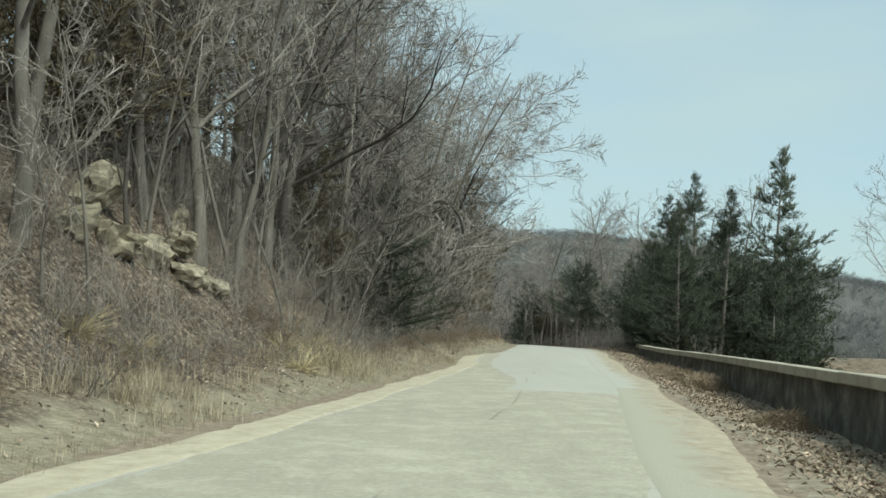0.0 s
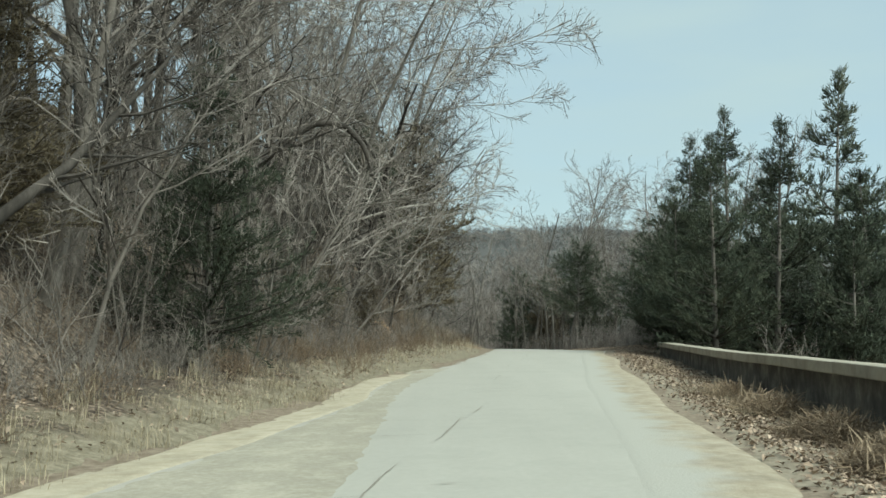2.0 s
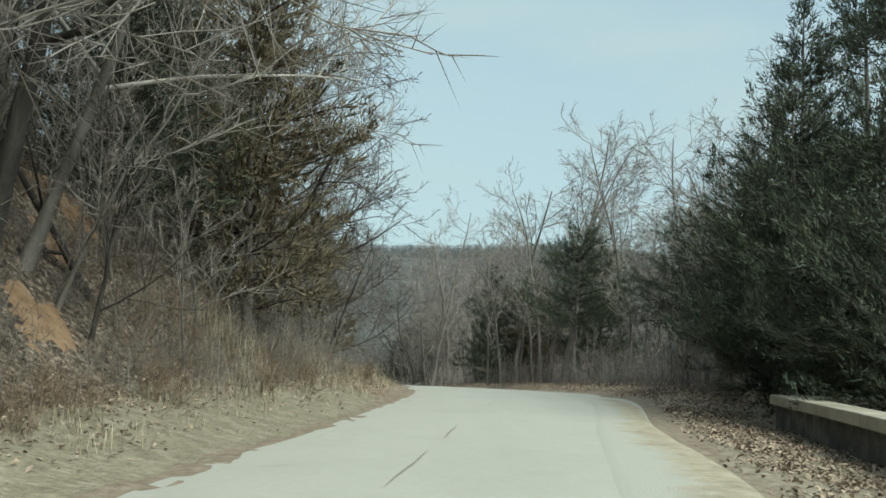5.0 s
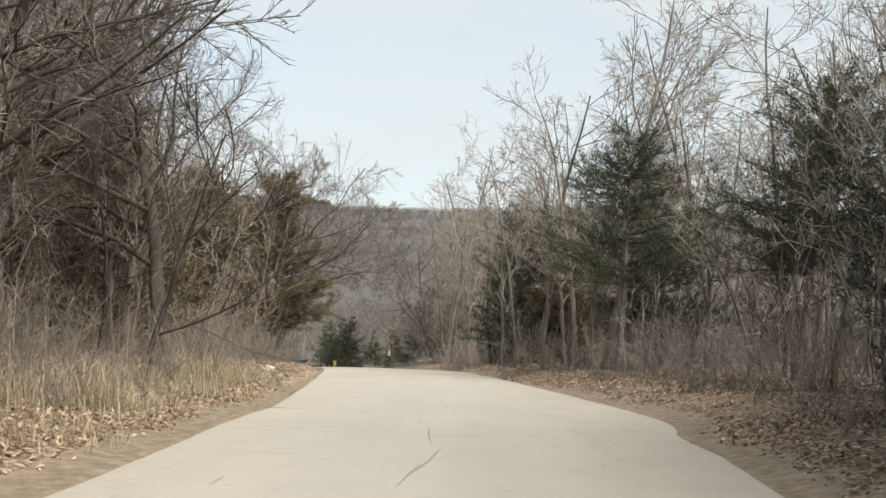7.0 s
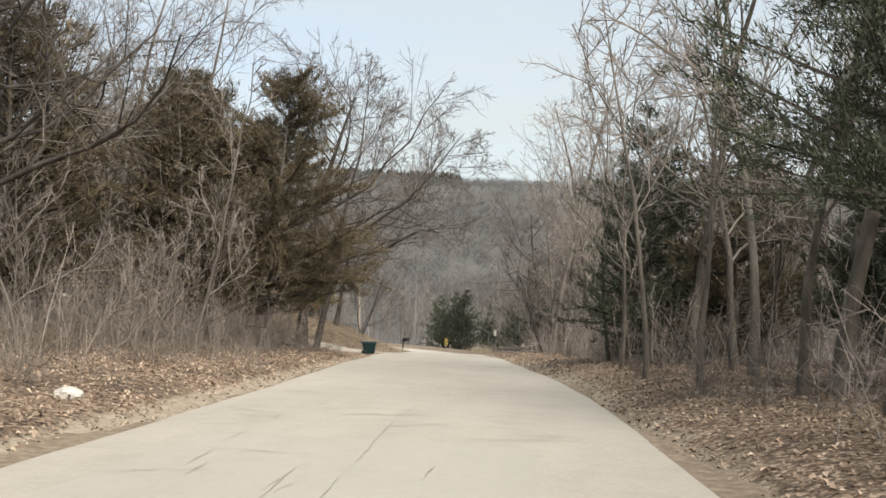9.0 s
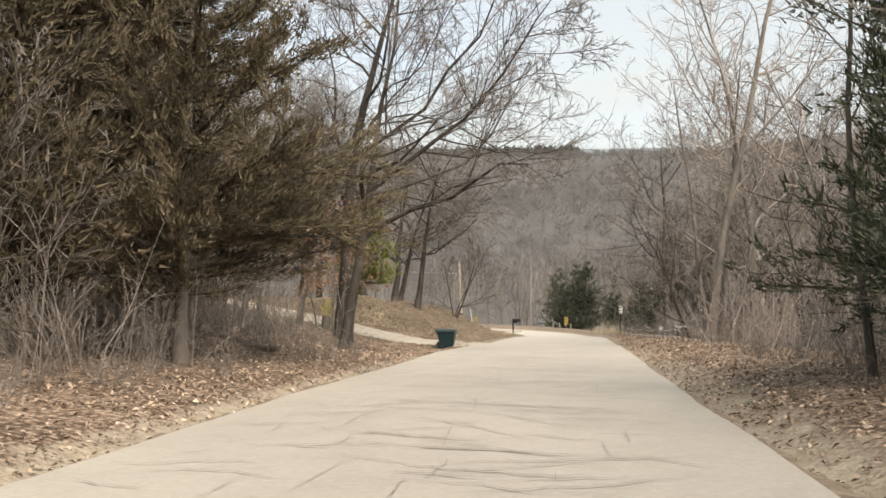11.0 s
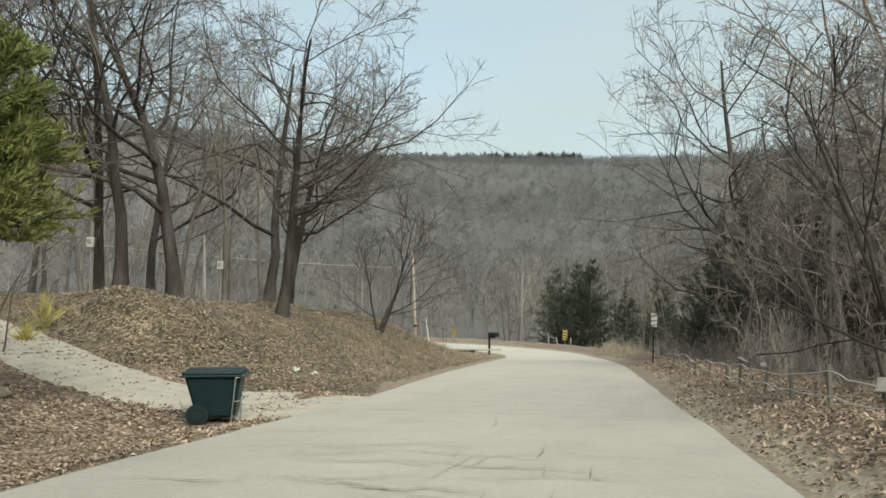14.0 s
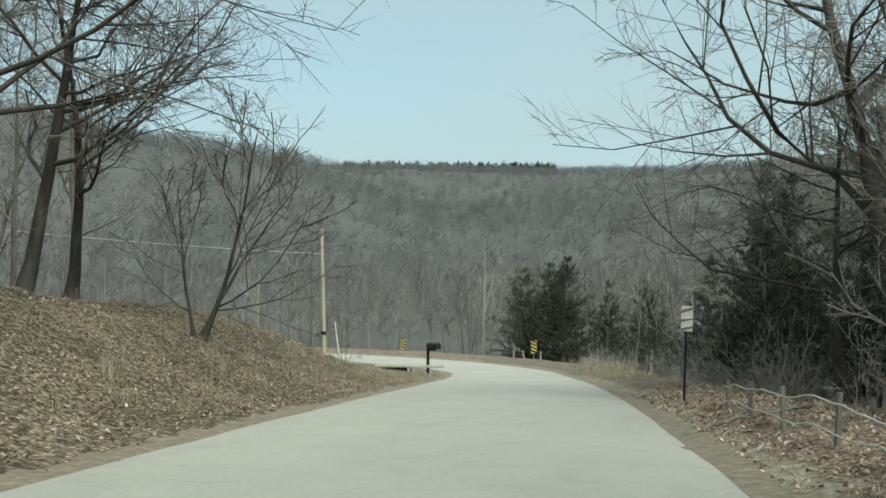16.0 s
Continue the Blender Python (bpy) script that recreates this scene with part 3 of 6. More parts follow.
def clay_patch(cx, cy, rx, ry, seed):
    """A bare scar of clay on the bank, with an uneven outline."""
    gx, gy = np.meshgrid(np.linspace(-1.6, 1.6, 46), np.linspace(-1.6, 1.6, 46))
    x, y = (cx + gx * rx).ravel(), (cy + gy * ry).ravel()
    r = np.hypot(gx, gy).ravel() + 0.42 * bumps(x, y, 0.33, seed) + 0.35 * bumps(x, y, 0.11, seed + 1)
    z = land(x, y) + 0.05 - 0.25 * step01(r, 0.6, 1.25) + 0.02 * bumps(x, y, 0.15, seed)
    i = (np.arange(45)[:, None] * 46 + np.arange(45)).ravel()
    me = mesh_from("clay_patch", np.stack([x, y, z], 1), np.stack([i, i + 1, i + 47, i + 46], 1), M_CLAY, True)
    tagged(new("clay_patch", me), "bare orange clay scar on the roadside bank", "soil", kind="structure")


def ribbon(name, line, normal, u0, u1, lift, mat, ragged=0.0, cols=7, seed=0):
    """A strip along the road from u0 to u1 (numbers or arrays), crowned a little."""
    rng = np.random.default_rng(seed)
    n = len(line)
    wob = lambda: np.convolve(rng.normal(size=n + 24), np.hanning(13) / 6, "same")[12:-12] * ragged + rng.normal(size=n) * ragged * 0.12  # noqa: E731
    a, b = np.broadcast_to(u0, n) + wob(), np.broadcast_to(u1, n) + wob()
    t = np.linspace(0, 1, cols)
    u = a[:, None] * (1 - t) + b[:, None] * t
    v = np.empty((n, cols, 3))
    v[..., :2] = line[:, None, :2] + normal[:, None] * u[..., None]
    v[..., 2] = line[:, None, 2] + lift - 0.0027 * u**2 + tilt_at(line[:, 1])[:, None] * u
    if lift > 0:
        v[:, 1:-1, 2] += rng.normal(size=(n, cols - 2)) * 0.0004
        v[:, 0, 2] -= lift + 0.004 + 0.008 * rng.random(n)
        v[:, -1, 2] -= lift + 0.004 + 0.008 * rng.random(n)
        v[0, :, 2] -= lift + 0.006
        v[-1, :, 2] -= lift + 0.006
    i = (np.arange(n - 1)[:, None] * cols + np.arange(cols - 1)).ravel()
    return mesh_from(name, v.reshape(-1, 3), np.stack([i, i + 1, i + cols + 1, i + cols], 1), mat, True)


def build_road():
    s = LINE[:, 1]
    left, right = -left_edge(s), right_edge(s)
    road = new("road", ribbon("road", LINE, NORMAL, left, right, 0.0, M_ASPHALT, 0.045, 13, 1))
    tagged(road, "pale worn chip-sealed country road with fine cracks", "road", kind="structure")


build_ground()
clay_patch(-1.2, 61.5, 0.8, 1.1, 1)
clay_patch(0.5, 57.2, 0.6, 0.8, 2)
clay_patch(-0.5, 59.6, 0.35, 0.5, 3)
build_road()

# ================= plants =================


def two_tone(me, first, second):
    """Gives all faces after the first ones another material."""
    me.materials.append(second)
    kind = np.ones(len(me.polygons), np.int32)
    kind[:first] = 0
    me.polygons.foreach_set("material_index", kind)
    return me


def bare_tree(name, label, seed, height, r0, lean=(0, 0), spread=1.0, dense=1.0, bark=None, tips=None, up=0.16, low=0.3, wander=0.06, split=False, limb_bark=None, fork=None):
    """A leafless tree: a trunk, its limbs and a crown of three more orders of branches. split: each limb is a part of its own.
    fork: the trunk ends at this share of the height in an upright leader and a long one that sweeps aside."""
    rng = np.random.default_rng(seed)
    ob = new(name)
    limb_bark = limb_bark or bark or M_LIMB
    if fork:
        trunk, tr = stem(rng, height * fork, r0, 10, lean, wander * 0.6, 0.72)
        rest = height * (1 - fork)
        l1, r1 = stem(rng, rest, tr[0, -1] * 0.8, 10, (lean[0] * 0.6, 0.05), 0.09, 0.15)
        l2, r2 = stem(rng, rest * 1.05, tr[0, -1] * 0.72, 10, (1.5, -0.15), 0.12, 0.15)
        leaders, ler = np.vstack([l1, l2]) + trunk[0, -1], np.vstack([r1, r2])
        n1 = int(9 * dense)
        limbs, lr = shoots(rng, leaders, ler, n1, 0.12, 0.98, (38, 75), (0.4 * spread, 0.7 * spread), 7, 0.5, up, 0.2, 0.2)
        n1 *= 2
        for k in range(2):
            part("leader", mesh_from("leader", *tubes(leaders[k : k + 1], ler[k : k + 1], 8), limb_bark, True), None, ob)
    else:
        trunk, tr = stem(rng, height * 0.86, r0, 10, lean, wander, 0.18)
        n1 = int(12 * dense)
        limbs, lr = shoots(rng, trunk, tr, n1, low, 0.98, (45, 82) if split else (30, 66), (0.35 * spread, 0.62 * spread), 7, 0.5, up, 0.22 if split else 0.15, 0.2)
    second, sr = shoots(rng, limbs, lr, 7 if split else 6, 0.15, 1.0, (25, 60), (0.35, 0.65), 4, 0.6, up * 0.7, 0.16, 0.25)
    third, t_r = shoots(rng, second, sr, max(3, int(5.6 * dense)), 0.12, 1.0, (22, 60), (0.35, 0.8), 3, 0.6, up * 0.5, 0.2, 0.3)
    fourth, f_r = shoots(rng, third, t_r, 6 if split else 5, 0.12, 1.0, (22, 62), (0.4, 0.95), 3, 0.7, up * 0.5, 0.2, 0.4)
    lr, sr, t_r, f_r = np.maximum(lr, 0.014), np.maximum(sr, 0.011), np.maximum(t_r, 0.0085), np.maximum(f_r, 0.0075)
    part("trunk", mesh_from("trunk", *tubes(trunk, tr, 9), bark or M_BARK, True), None, ob)
    coarse, fine = [tubes(second, sr, 3)], [tubes(third, t_r, 3) if split else spikes(third, t_r * 1.15), spikes(fourth, f_r)]
    if split:
        for k in range(n1):
            part("limb", mesh_from("limb", *tubes(limbs[k : k + 1], lr[k : k + 1], 6), limb_bark, True), None, ob)
    else:
        coarse.append(tubes(limbs, lr, 4))
    me = mesh_from("crown", *joined(coarse + fine), limb_bark, False)
    two_tone(me, sum(2 * len(f) for _, f in coarse), tips or M_TWIG)
    tagged(part("crown", me, None, ob, "bare winter branches and twigs"), kind="stuff")
    return tagged(ob, label, "tree", "woodland trees")


def tufts(rng, at, way, size, width):
    """Small leaf-like diamonds at the places at, pointing along way."""
    k = len(at)
    way = way / (np.linalg.norm(way, axis=1, keepdims=True) + 1e-9)
    side = np.cross(way, rng.normal(size=(k, 3)))
    side /= np.linalg.norm(side, axis=1, keepdims=True) + 1e-9
    ln, wd = (rng.uniform(0.6, 1.3, k) * size)[:, None], (rng.uniform(0.6, 1.3, k) * width)[:, None]
    v = np.stack([at, at + way * ln * 0.45 + side * wd, at + way * ln, at + way * ln * 0.45 - side * wd], 1)
    return v.reshape(-1, 3), np.arange(k * 4).reshape(-1, 4)


def needles(rng, at, way, size, width):
    """Thin pointed sprays, a triangle each."""
    k = len(at)
    way = way / (np.linalg.norm(way, axis=1, keepdims=True) + 1e-9)
    side = np.cross(way, rng.normal(size=(k, 3)))
    side /= np.linalg.norm(side, axis=1, keepdims=True) + 1e-9
    ln, wd = (rng.uniform(0.5, 1.4, k) * size)[:, None], (rng.uniform(0.6, 1.3, k) * width)[:, None]
    v = np.stack([at - side * wd, at + side * wd, at + way * ln], 1)
    return v.reshape(-1, 3), np.arange(k * 3).reshape(-1, 3)


def cedar(name, label, seed, height, width, bare=0.06, tuft=10000, colour=None, open_up=0.0, power=0.95, group="evergreen cedars", fine=1.0):
    """A juniper-like evergreen: a trunk, upswept boughs and a crown of small dark sprays with gaps between the boughs."""
    rng = np.random.default_rng(seed)
    ob = new(name)
    tuft = int(tuft * 1.75)
    trunk, tr = stem(rng, height * 0.97, 0.011 * height + 0.03, 10, (0, 0), 0.02, 0.1)
    n = int(150 * (1 - 0.45 * open_up))
    t = bare + (1 - bare) * np.sort(rng.random(n)) ** 1.1
    i = t * 9
    k = np.minimum(i.astype(int), 8)
    root = trunk[0, k] * (1 - (i - k))[:, None] + trunk[0, k + 1] * (i - k)[:, None]
    az = rng.random(n) * 2 * np.pi
    reach = width / 2 * np.clip((1.02 - t) * 1.2, 0.04, 1) ** power * np.clip((t - bare) * 7 + 0.55, 0, 1) * rng.uniform(0.4, 1.25, n)
    rise = rng.uniform(-0.05, 0.5, n) * reach + 0.15 * t + 0.012 * height * step01(t, 0.8, 1.0)
    s = np.linspace(0, 1, 5)
    out = np.stack([np.cos(az), np.sin(az), np.zeros(n)], 1)
    boughs = root[:, None] + out[:, None] * (reach[:, None] * s)[..., None]
    boughs[..., 2] += rise[:, None] * s**1.4
    boughs += rng.normal(size=boughs.shape) * 0.05 * s[:, None]
    br = np.linspace(1, 0.25, 5)[None] * (0.008 + 0.012 * reach)[:, None]
    # sprays sit along side shoots of the boughs and point the way these grow
    side, _ = shoots(rng, boughs, br, 6, 0.15, 1.0, (22, 58), (0.35, 0.6), 5, 0.5, 0.1, 0.12, 0.3)
    side = np.concatenate([boughs, side])
    w = np.linalg.norm(side[:, -1] - side[:, 0], axis=1) ** 1.2 + 0.01
    pick = rng.choice(len(side), tuft, p=w / w.sum())
    f = (1 - rng.random(tuft) ** 1.3 * 0.92) * 4
    j = np.minimum(f.astype(int), 3)
    at = side[pick, j] * (1 - (f - j))[:, None] + side[pick, j + 1] * (f - j)[:, None]
    at = at + rng.normal(size=(tuft, 3)) * (0.02 + 0.005 * width)
    grow = side[pick, j + 1] - side[pick, j]
    grow /= np.linalg.norm(grow, axis=1, keepdims=True) + 1e-9
    way = grow * 0.8 + rng.normal(size=(tuft, 3)) * 0.34 + np.array([0, 0, 0.25])
    sprays = needles(rng, at, way, (0.011 * height + 0.12) * fine, (0.013 + 0.0012 * height) * fine)
    part("trunk", mesh_from("trunk", *tubes(trunk, tr, 7), M_BARK, True), None, ob)
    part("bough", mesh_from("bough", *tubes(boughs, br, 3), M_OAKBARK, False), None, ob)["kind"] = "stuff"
    crown = part("crown", mesh_from("crown", *sprays, colour or M_CEDAR, False), None, ob, "dense sprays of scale-like needles")
    tagged(crown, kind="stuff")
    return tagged(ob, label, "cedar tree", group)


def stand(ob, x, y, turn=0.0, size=1.0, sink=0.12, tilt=(0.0, 0.0)):
    """Puts a plant on the ground."""
    ob.scale = (size, size, size)
    ob.matrix_basis = pose(x, y, ground_at(x, y) - sink, tilt[0], tilt[1], turn) @ Matrix.Diagonal((size, size, size, 1))
    return ob


def plant(proto, x, y, turn=0.0, size=1.0, sink=0.12, tilt=(0.0, 0.0)):
    """Another plant like proto."""
    made = copy_thing(proto, pose(x, y, ground_at(x, y) - sink, tilt[0], tilt[1], turn))
    made.matrix_basis = pose(x, y, ground_at(x, y) - sink, tilt[0], tilt[1], turn) @ Matrix.Diagonal((size, size, size, 1))
    return made


class Kinds:
    """Prototypes: the first plant of each kind is used itself, the others are copies."""

    def __init__(self, *makers):
        self.makers, self.made, self.count = makers, {}, 0

    def put(self, x, y, rng, size=(0.85, 1.15), kind=None, turn=None, tilt=3.0, sink=0.12, lean=None):
        k = self.count % len(self.makers) if kind is None else kind
        self.count += 1
        s, a = rng.uniform(*size), rng.uniform(0, 360) if turn is None else turn
        lean = lean or (rng.normal() * tilt, rng.normal() * tilt)
        if k not in self.made:
            self.made[k] = self.makers[k]()
            return stand(self.made[k], x, y, a, s, sink, lean)
        return plant(self.made[k], x, y, a, s, sink, lean)


FOREST = Kinds(
    lambda: bare_tree("tree", "tall bare grey-barked woodland tree among other trees", 11, 15, 0.15, (0.03, 0), 0.85, 0.85, up=0.08, low=0.25),
    lambda: bare_tree("tree", "tall bare forked tree with upswept grey limbs", 12, 13.5, 0.13, (-0.05, 0.02), 0.9, 0.85, up=0.1, low=0.2),
    lambda: bare_tree("tree", "slender bare tree with a narrow twiggy crown", 13, 16, 0.13, (0, 0.04), 0.7, 0.85, up=0.09, low=0.3),
    lambda: bare_tree("tree", "bare tree with spreading tangled branches in brush", 14, 12, 0.14, (0.08, 0), 1.0, 0.85, up=0.06, low=0.18, wander=0.09),
)
YOUNG = Kinds(
    lambda: bare_tree("sapling", "thin bare sapling with fine grey twigs", 21, 7.5, 0.05, (0.06, 0), 0.9, 0.52, low=0.15, wander=0.07),
    lambda: bare_tree("sapling", "thin leaning bare sapling in the brush", 22, 6.5, 0.045, (0.18, 0.05), 1.0, 0.52, low=0.12, wander=0.1),
    lambda: bare_tree("sapling", "slim upright bare sapling beside the road", 23, 9, 0.055, (0, -0.04), 0.8, 0.52, low=0.2),
    lambda: bare_tree("sapling", "dark leaning bare young tree on the grassy bank", 24, 6, 0.07, (0.12, 0), 1.25, 0.6, low=0.12, wander=0.1, tips=M_DARKTWIG, bark=M_OAKBARK),
)
FORKED = Kinds(
    lambda: bare_tree("oak", "tall forked bare oak with a long limb over the road", 38, 14.5, 0.19, (0.13, 0), 1.0, 1.4, up=0.08, wander=0.05, split=True, tips=M_DARKTWIG, bark=M_OAKBARK, fork=0.4),
)
OAK = Kinds(
    lambda: bare_tree("oak", "large spreading bare oak with a dark trunk", 31, 14, 0.27, (0.02, 0), 1.5, 1.12, up=0.05, low=0.25, wander=0.07, split=True, tips=M_DARKTWIG, bark=M_OAKBARK),
    lambda: bare_tree("oak", "tall bare oak with heavy crooked limbs", 32, 15, 0.25, (-0.06, 0.03), 1.3, 1.12, up=0.07, low=0.26, wander=0.08, split=True, tips=M_DARKTWIG, bark=M_OAKBARK),
    lambda: bare_tree("oak", "leaning bare oak with long low branches", 33, 12, 0.22, (0.2, 0.05), 1.15, 1.12, up=0.08, low=0.3, wander=0.09, split=True, tips=M_DARKTWIG, bark=M_OAKBARK),
    lambda: bare_tree("oak", "very wide bare oak whose limbs reach far over the road", 37, 13, 0.27, (0.05, 0), 1.85, 1.2, up=0.05, low=0.3, wander=0.07, split=True, tips=M_DARKTWIG, bark=M_OAKBARK),
)
SYCAMORE = Kinds(
    lambda: bare_tree("sycamore", "bare sycamore with pale blotched branches leaning over the road", 41, 14, 0.12, (0.36, 0.0), 1.2, 1.3, M_BARK, M_TWIG, 0.07, 0.22, 0.08, split=True, limb_bark=M_PALE),
)
CEDAR = Kinds(
    lambda: cedar("cedar", "tall dark green pyramidal cedar", 51, 9.5, 5.6, power=0.95, tuft=24000, fine=0.62),
    lambda: cedar("cedar", "dark green cedar with an open ragged crown", 52, 8.0, 4.4, open_up=0.6),
    lambda: cedar("cedar", "dense dark cedar with boughs down to the ground", 53, 6.5, 4.2, bare=0.02, power=0.6, tuft=17000, fine=0.72),
    lambda: cedar("cedar", "bronze-green winter cedar beside the road", 54, 9.0, 5.4, colour=M_CEDAR_BROWN, power=0.4, tuft=13000),
    lambda: cedar("cedar", "cedar with a bare lower trunk and a broad crown", 55, 7.0, 6.2, bare=0.36, open_up=0.75, power=0.55, tuft=25000, fine=0.54),
    lambda: cedar("pine", "small pine with a leaning bare trunk and soft yellow-green needles", 56, 7.5, 4.4, bare=0.36, colour=M_PINE_GREEN, open_up=0.3, power=0.5, tuft=15000),
    lambda: cedar("cedar", "broad bronze-green cedar crowding the road edge", 57, 9.6, 6.9, bare=0.13, colour=M_CEDAR_BROWN, power=0.5, tuft=66000, fine=0.6),
    lambda: cedar("spruce", "tall open grey-green spruce behind the cedars", 58, 10.5, 6.0, bare=0.1, colour=M_SPRUCE, open_up=0.9, power=0.9, tuft=9000),
)

def leafy_oak(seed, height):
    """A young oak that keeps its brown leaves in winter."""
    ob = bare_tree("young_oak", "young oak with rusty brown leaves still clinging", seed, height, 0.06, (0.05, 0), 1.0, 0.55, low=0.25)
    rng = np.random.default_rng(seed)
    n = 520
    az, r = rng.random(n) * 2 * np.pi, height * 0.3 * rng.random(n) ** 0.6
    at = np.column_stack([np.cos(az) * r, np.sin(az) * r, height * rng.uniform(0.38, 1.0, n)])
    me = mesh_from("leaves", *tufts(rng, at, rng.normal(size=(n, 3)) - np.array([0, 0, 0.5]), 0.15, 0.04), M_BROWN_LEAF)
    tagged(part("leaves", me, None, ob, "rusty brown dead leaves"), kind="stuff")
    return tagged(ob, category="tree")


LEAFY = Kinds(lambda: leafy_oak(61, 6.5), lambda: leafy_oak(62, 5.5))

RNG = np.random.default_rng(7)


def scatter(kinds, y0, y1, u0, u1, count, size=(0.8, 1.2), gap=1.2, tilt=3.0, taken=[]):
    """Plants at random beside the road, at least gap apart."""
    done = tries = 0
    while done < count and tries < count * 12:
        tries += 1
        x, y, _ = beside(RNG.uniform(y0, y1), RNG.uniform(u0, u1))
        if kinds is FOREST and 8 < x < 15 and 77 < y < 93:
            continue
        if any((x - a) ** 2 + (y - b) ** 2 < gap * gap for a, b in taken):
            continue
        taken.append((x, y))
        if kinds is FOREST and -8 < x < 3 and 94 < y < 114:
            x -= 7.5
        if kinds is FOREST and ((-6 < x < -3 and 115 < y < 121) or (-2.2 < x < -1 and 100 < y < 104)):
            x -= 6.5
        low = 0.62 if kinds is FOREST and 15 < x < 25 and 77 < y < 98 else 1.0
        kinds.put(x, y, RNG, (size[0] * low, size[1] * low), None, None, tilt)
        done += 1


# cedars behind the parapet and along the road: x, y, kind, size
for x, y, k, s in [
    (15.2, 60.0, 0, 1.09), (18.5, 62.1, 0, 1.55), (24.6, 70.0, 7, 1.5), (16.4, 69.0, 0, 1.2), (20.8, 59.0, 2, 1.5), (22.4, 61.5, 2, 1.65), (19.6, 66.0, 2, 1.5), (14.6, 65.0, 2, 1.25), (24.5, 65.0, 2, 1.8), (16.8, 74.5, 0, 0.9),
    (19.0, 79.0, 0, 1.1), (17.5, 87.2, 4, 1.2), (13.9, 95.2, 4, 1.28), (16.4, 100.5, 1, 1.05), (23.5, 105.0, 0, 1.0), (10.9, 112.8, 2, 1.35), (13.6, 112.2, 3, 0.95), (15.0, 118.5, 3, 0.9),
    (-2.1, 38.9, 0, 0.78), (1.6, 67.0, 3, 1.15), (-0.8, 63.0, 2, 1.2), (-2.0, 70.5, 3, 1.1), (-3.3, 114.8, 6, 1.13), (-7.0, 115.4, 6, 1.12), (-5.2, 111.5, 3, 1.05), (-3.0, 92.0, 3, 0.95), (-8.5, 97.0, 3, 1.1), (-9.0, 107.0, 3, 1.3), (-12.0, 113.0, 3, 1.3), (-9.4, 121.5, 6, 1.2), (-6.0, 86.0, 3, 1.1),
    (-21.5, 248.0, 2, 1.6), (-17.0, 246.0, 2, 1.75), (-12.6, 246.5, 1, 1.2), (-8.4, 242.0, 2, 1.45), (12.0, 165.0, 1, 0.9), (14.0, 152.0, 0, 0.8), (3.6, 181.0, 1, 0.75), (7.5, 174.0, 3, 0.9), (5.4, 178.0, 1, 0.75), (1.5, 190.0, 2, 1.4), (0.2, 186.5, 1, 1.1), (4.0, 187.0, 0, 1.2), (-2.0, 203.0, 1, 0.9),
]:
    CEDAR.put(x, y, RNG, (s, s), k, tilt=1.5)
CEDAR.put(-11.1, 141.3, RNG, (0.86, 0.86), 5, lean=(0.0, 9.0))
CEDAR.put(17.5, 111.0, RNG, (0.9, 0.9), 1)
for y, u, s in [(19.0, -10.5, 0.9), (23.5, -11.5, 1.0), (15.5, -11.0, 0.8), (33.0, -8.8, 0.6), (50.5, -6.9, 0.27), (53.5, -6.4, 0.24), (47.5, -7.2, 0.25)]:
    x, yy, _ = beside(y, u)
    CEDAR.put(x, yy, RNG, (s, s), 3, tilt=4)
# trees that overhang the road from the bank
for y, u, s, a in [(51, -7.4, 1.15, 0), (57, -7.2, 1.0, 12)]:
    x, yy, _ = beside(y, u)
    SYCAMORE.put(x, yy, RNG, (s, s), 0, a, 2)
for x, y, k, s, a in [
    (-6.0, 42.0, 2, 0.95, 0), (-5.0, 30.0, 1, 0.9, 40), (-0.5, 57.0, 2, 0.9, -10), (0.5, 75.0, 2, 0.85, 10), (0.6, 86.5, 0, 0.9, 40), (-5.0, 99.0, 1, 0.9, 70),
    (-14.5, 160.55, 2, 1.05, 0), (-18.8, 167.4, 3, 1.0, 20), (-19.6, 170.4, 2, 1.05, 10), (-22.0, 175.5, 2, 1.0, -15),
    (-17.5, 158.1, 0, 1.05, 80), (-18.65, 156.5, 1, 1.0, 200),
    (-24.0, 162.0, 1, 1.1, 300), (-27.0, 156.0, 2, 1.1, 120), (-25.5, 168.0, 1, 0.95, 60),
    (2.9, 172.5, 1, 1.12, 140), (2.2, 177.5, 3, 0.74, 130), (7.0, 169.5, 0, 1.1, 200), (9.0, 160.0, 1, 1.2, 15),
    (-9.2, 136.1, 0, 1.3, 200), (-24.3, 154.6, 1, 1.1, 0), (-2.2, 80.5, 2, 1.15, 10), (-8.6, 90.0, 0, 1.15, 200), (-11.6, 100.5, 2, 1.2, 0), (-12.4, 108.5, 1, 1.1, 60), (10.5, 146.0, 2, 1.0, 180), (6.5, 183.0, 1, 0.9, 220),
]:
    OAK.put(x, y, RNG, (s, s), k, a, 1.5)
FORKED.put(-5.75, 128.3, RNG, (1.0, 1.0), 0, 0, lean=(0.0, 0.0))
for x, y, k, sz in [(-19.0, 163.9, 0, 0.8), (-20.2, 162.4, 2, 0.75)]:
    FOREST.put(x, y, RNG, (sz, sz), k, 30, 1)
for x, y, k, sz in [(-8.2, 134.0, 0, 1.0), (-10.8, 138.5, 1, 1.1), (-12.5, 133.0, 0, 1.2), (-12.6, 140.6, 1, 0.9), (-9.0, 84.0, 0, 0.9)]:
    LEAFY.put(x, y, RNG, (sz, sz), k)
FOREST.put(6.2, 133.4, RNG, (1.3, 1.3), 2, 40, 1)
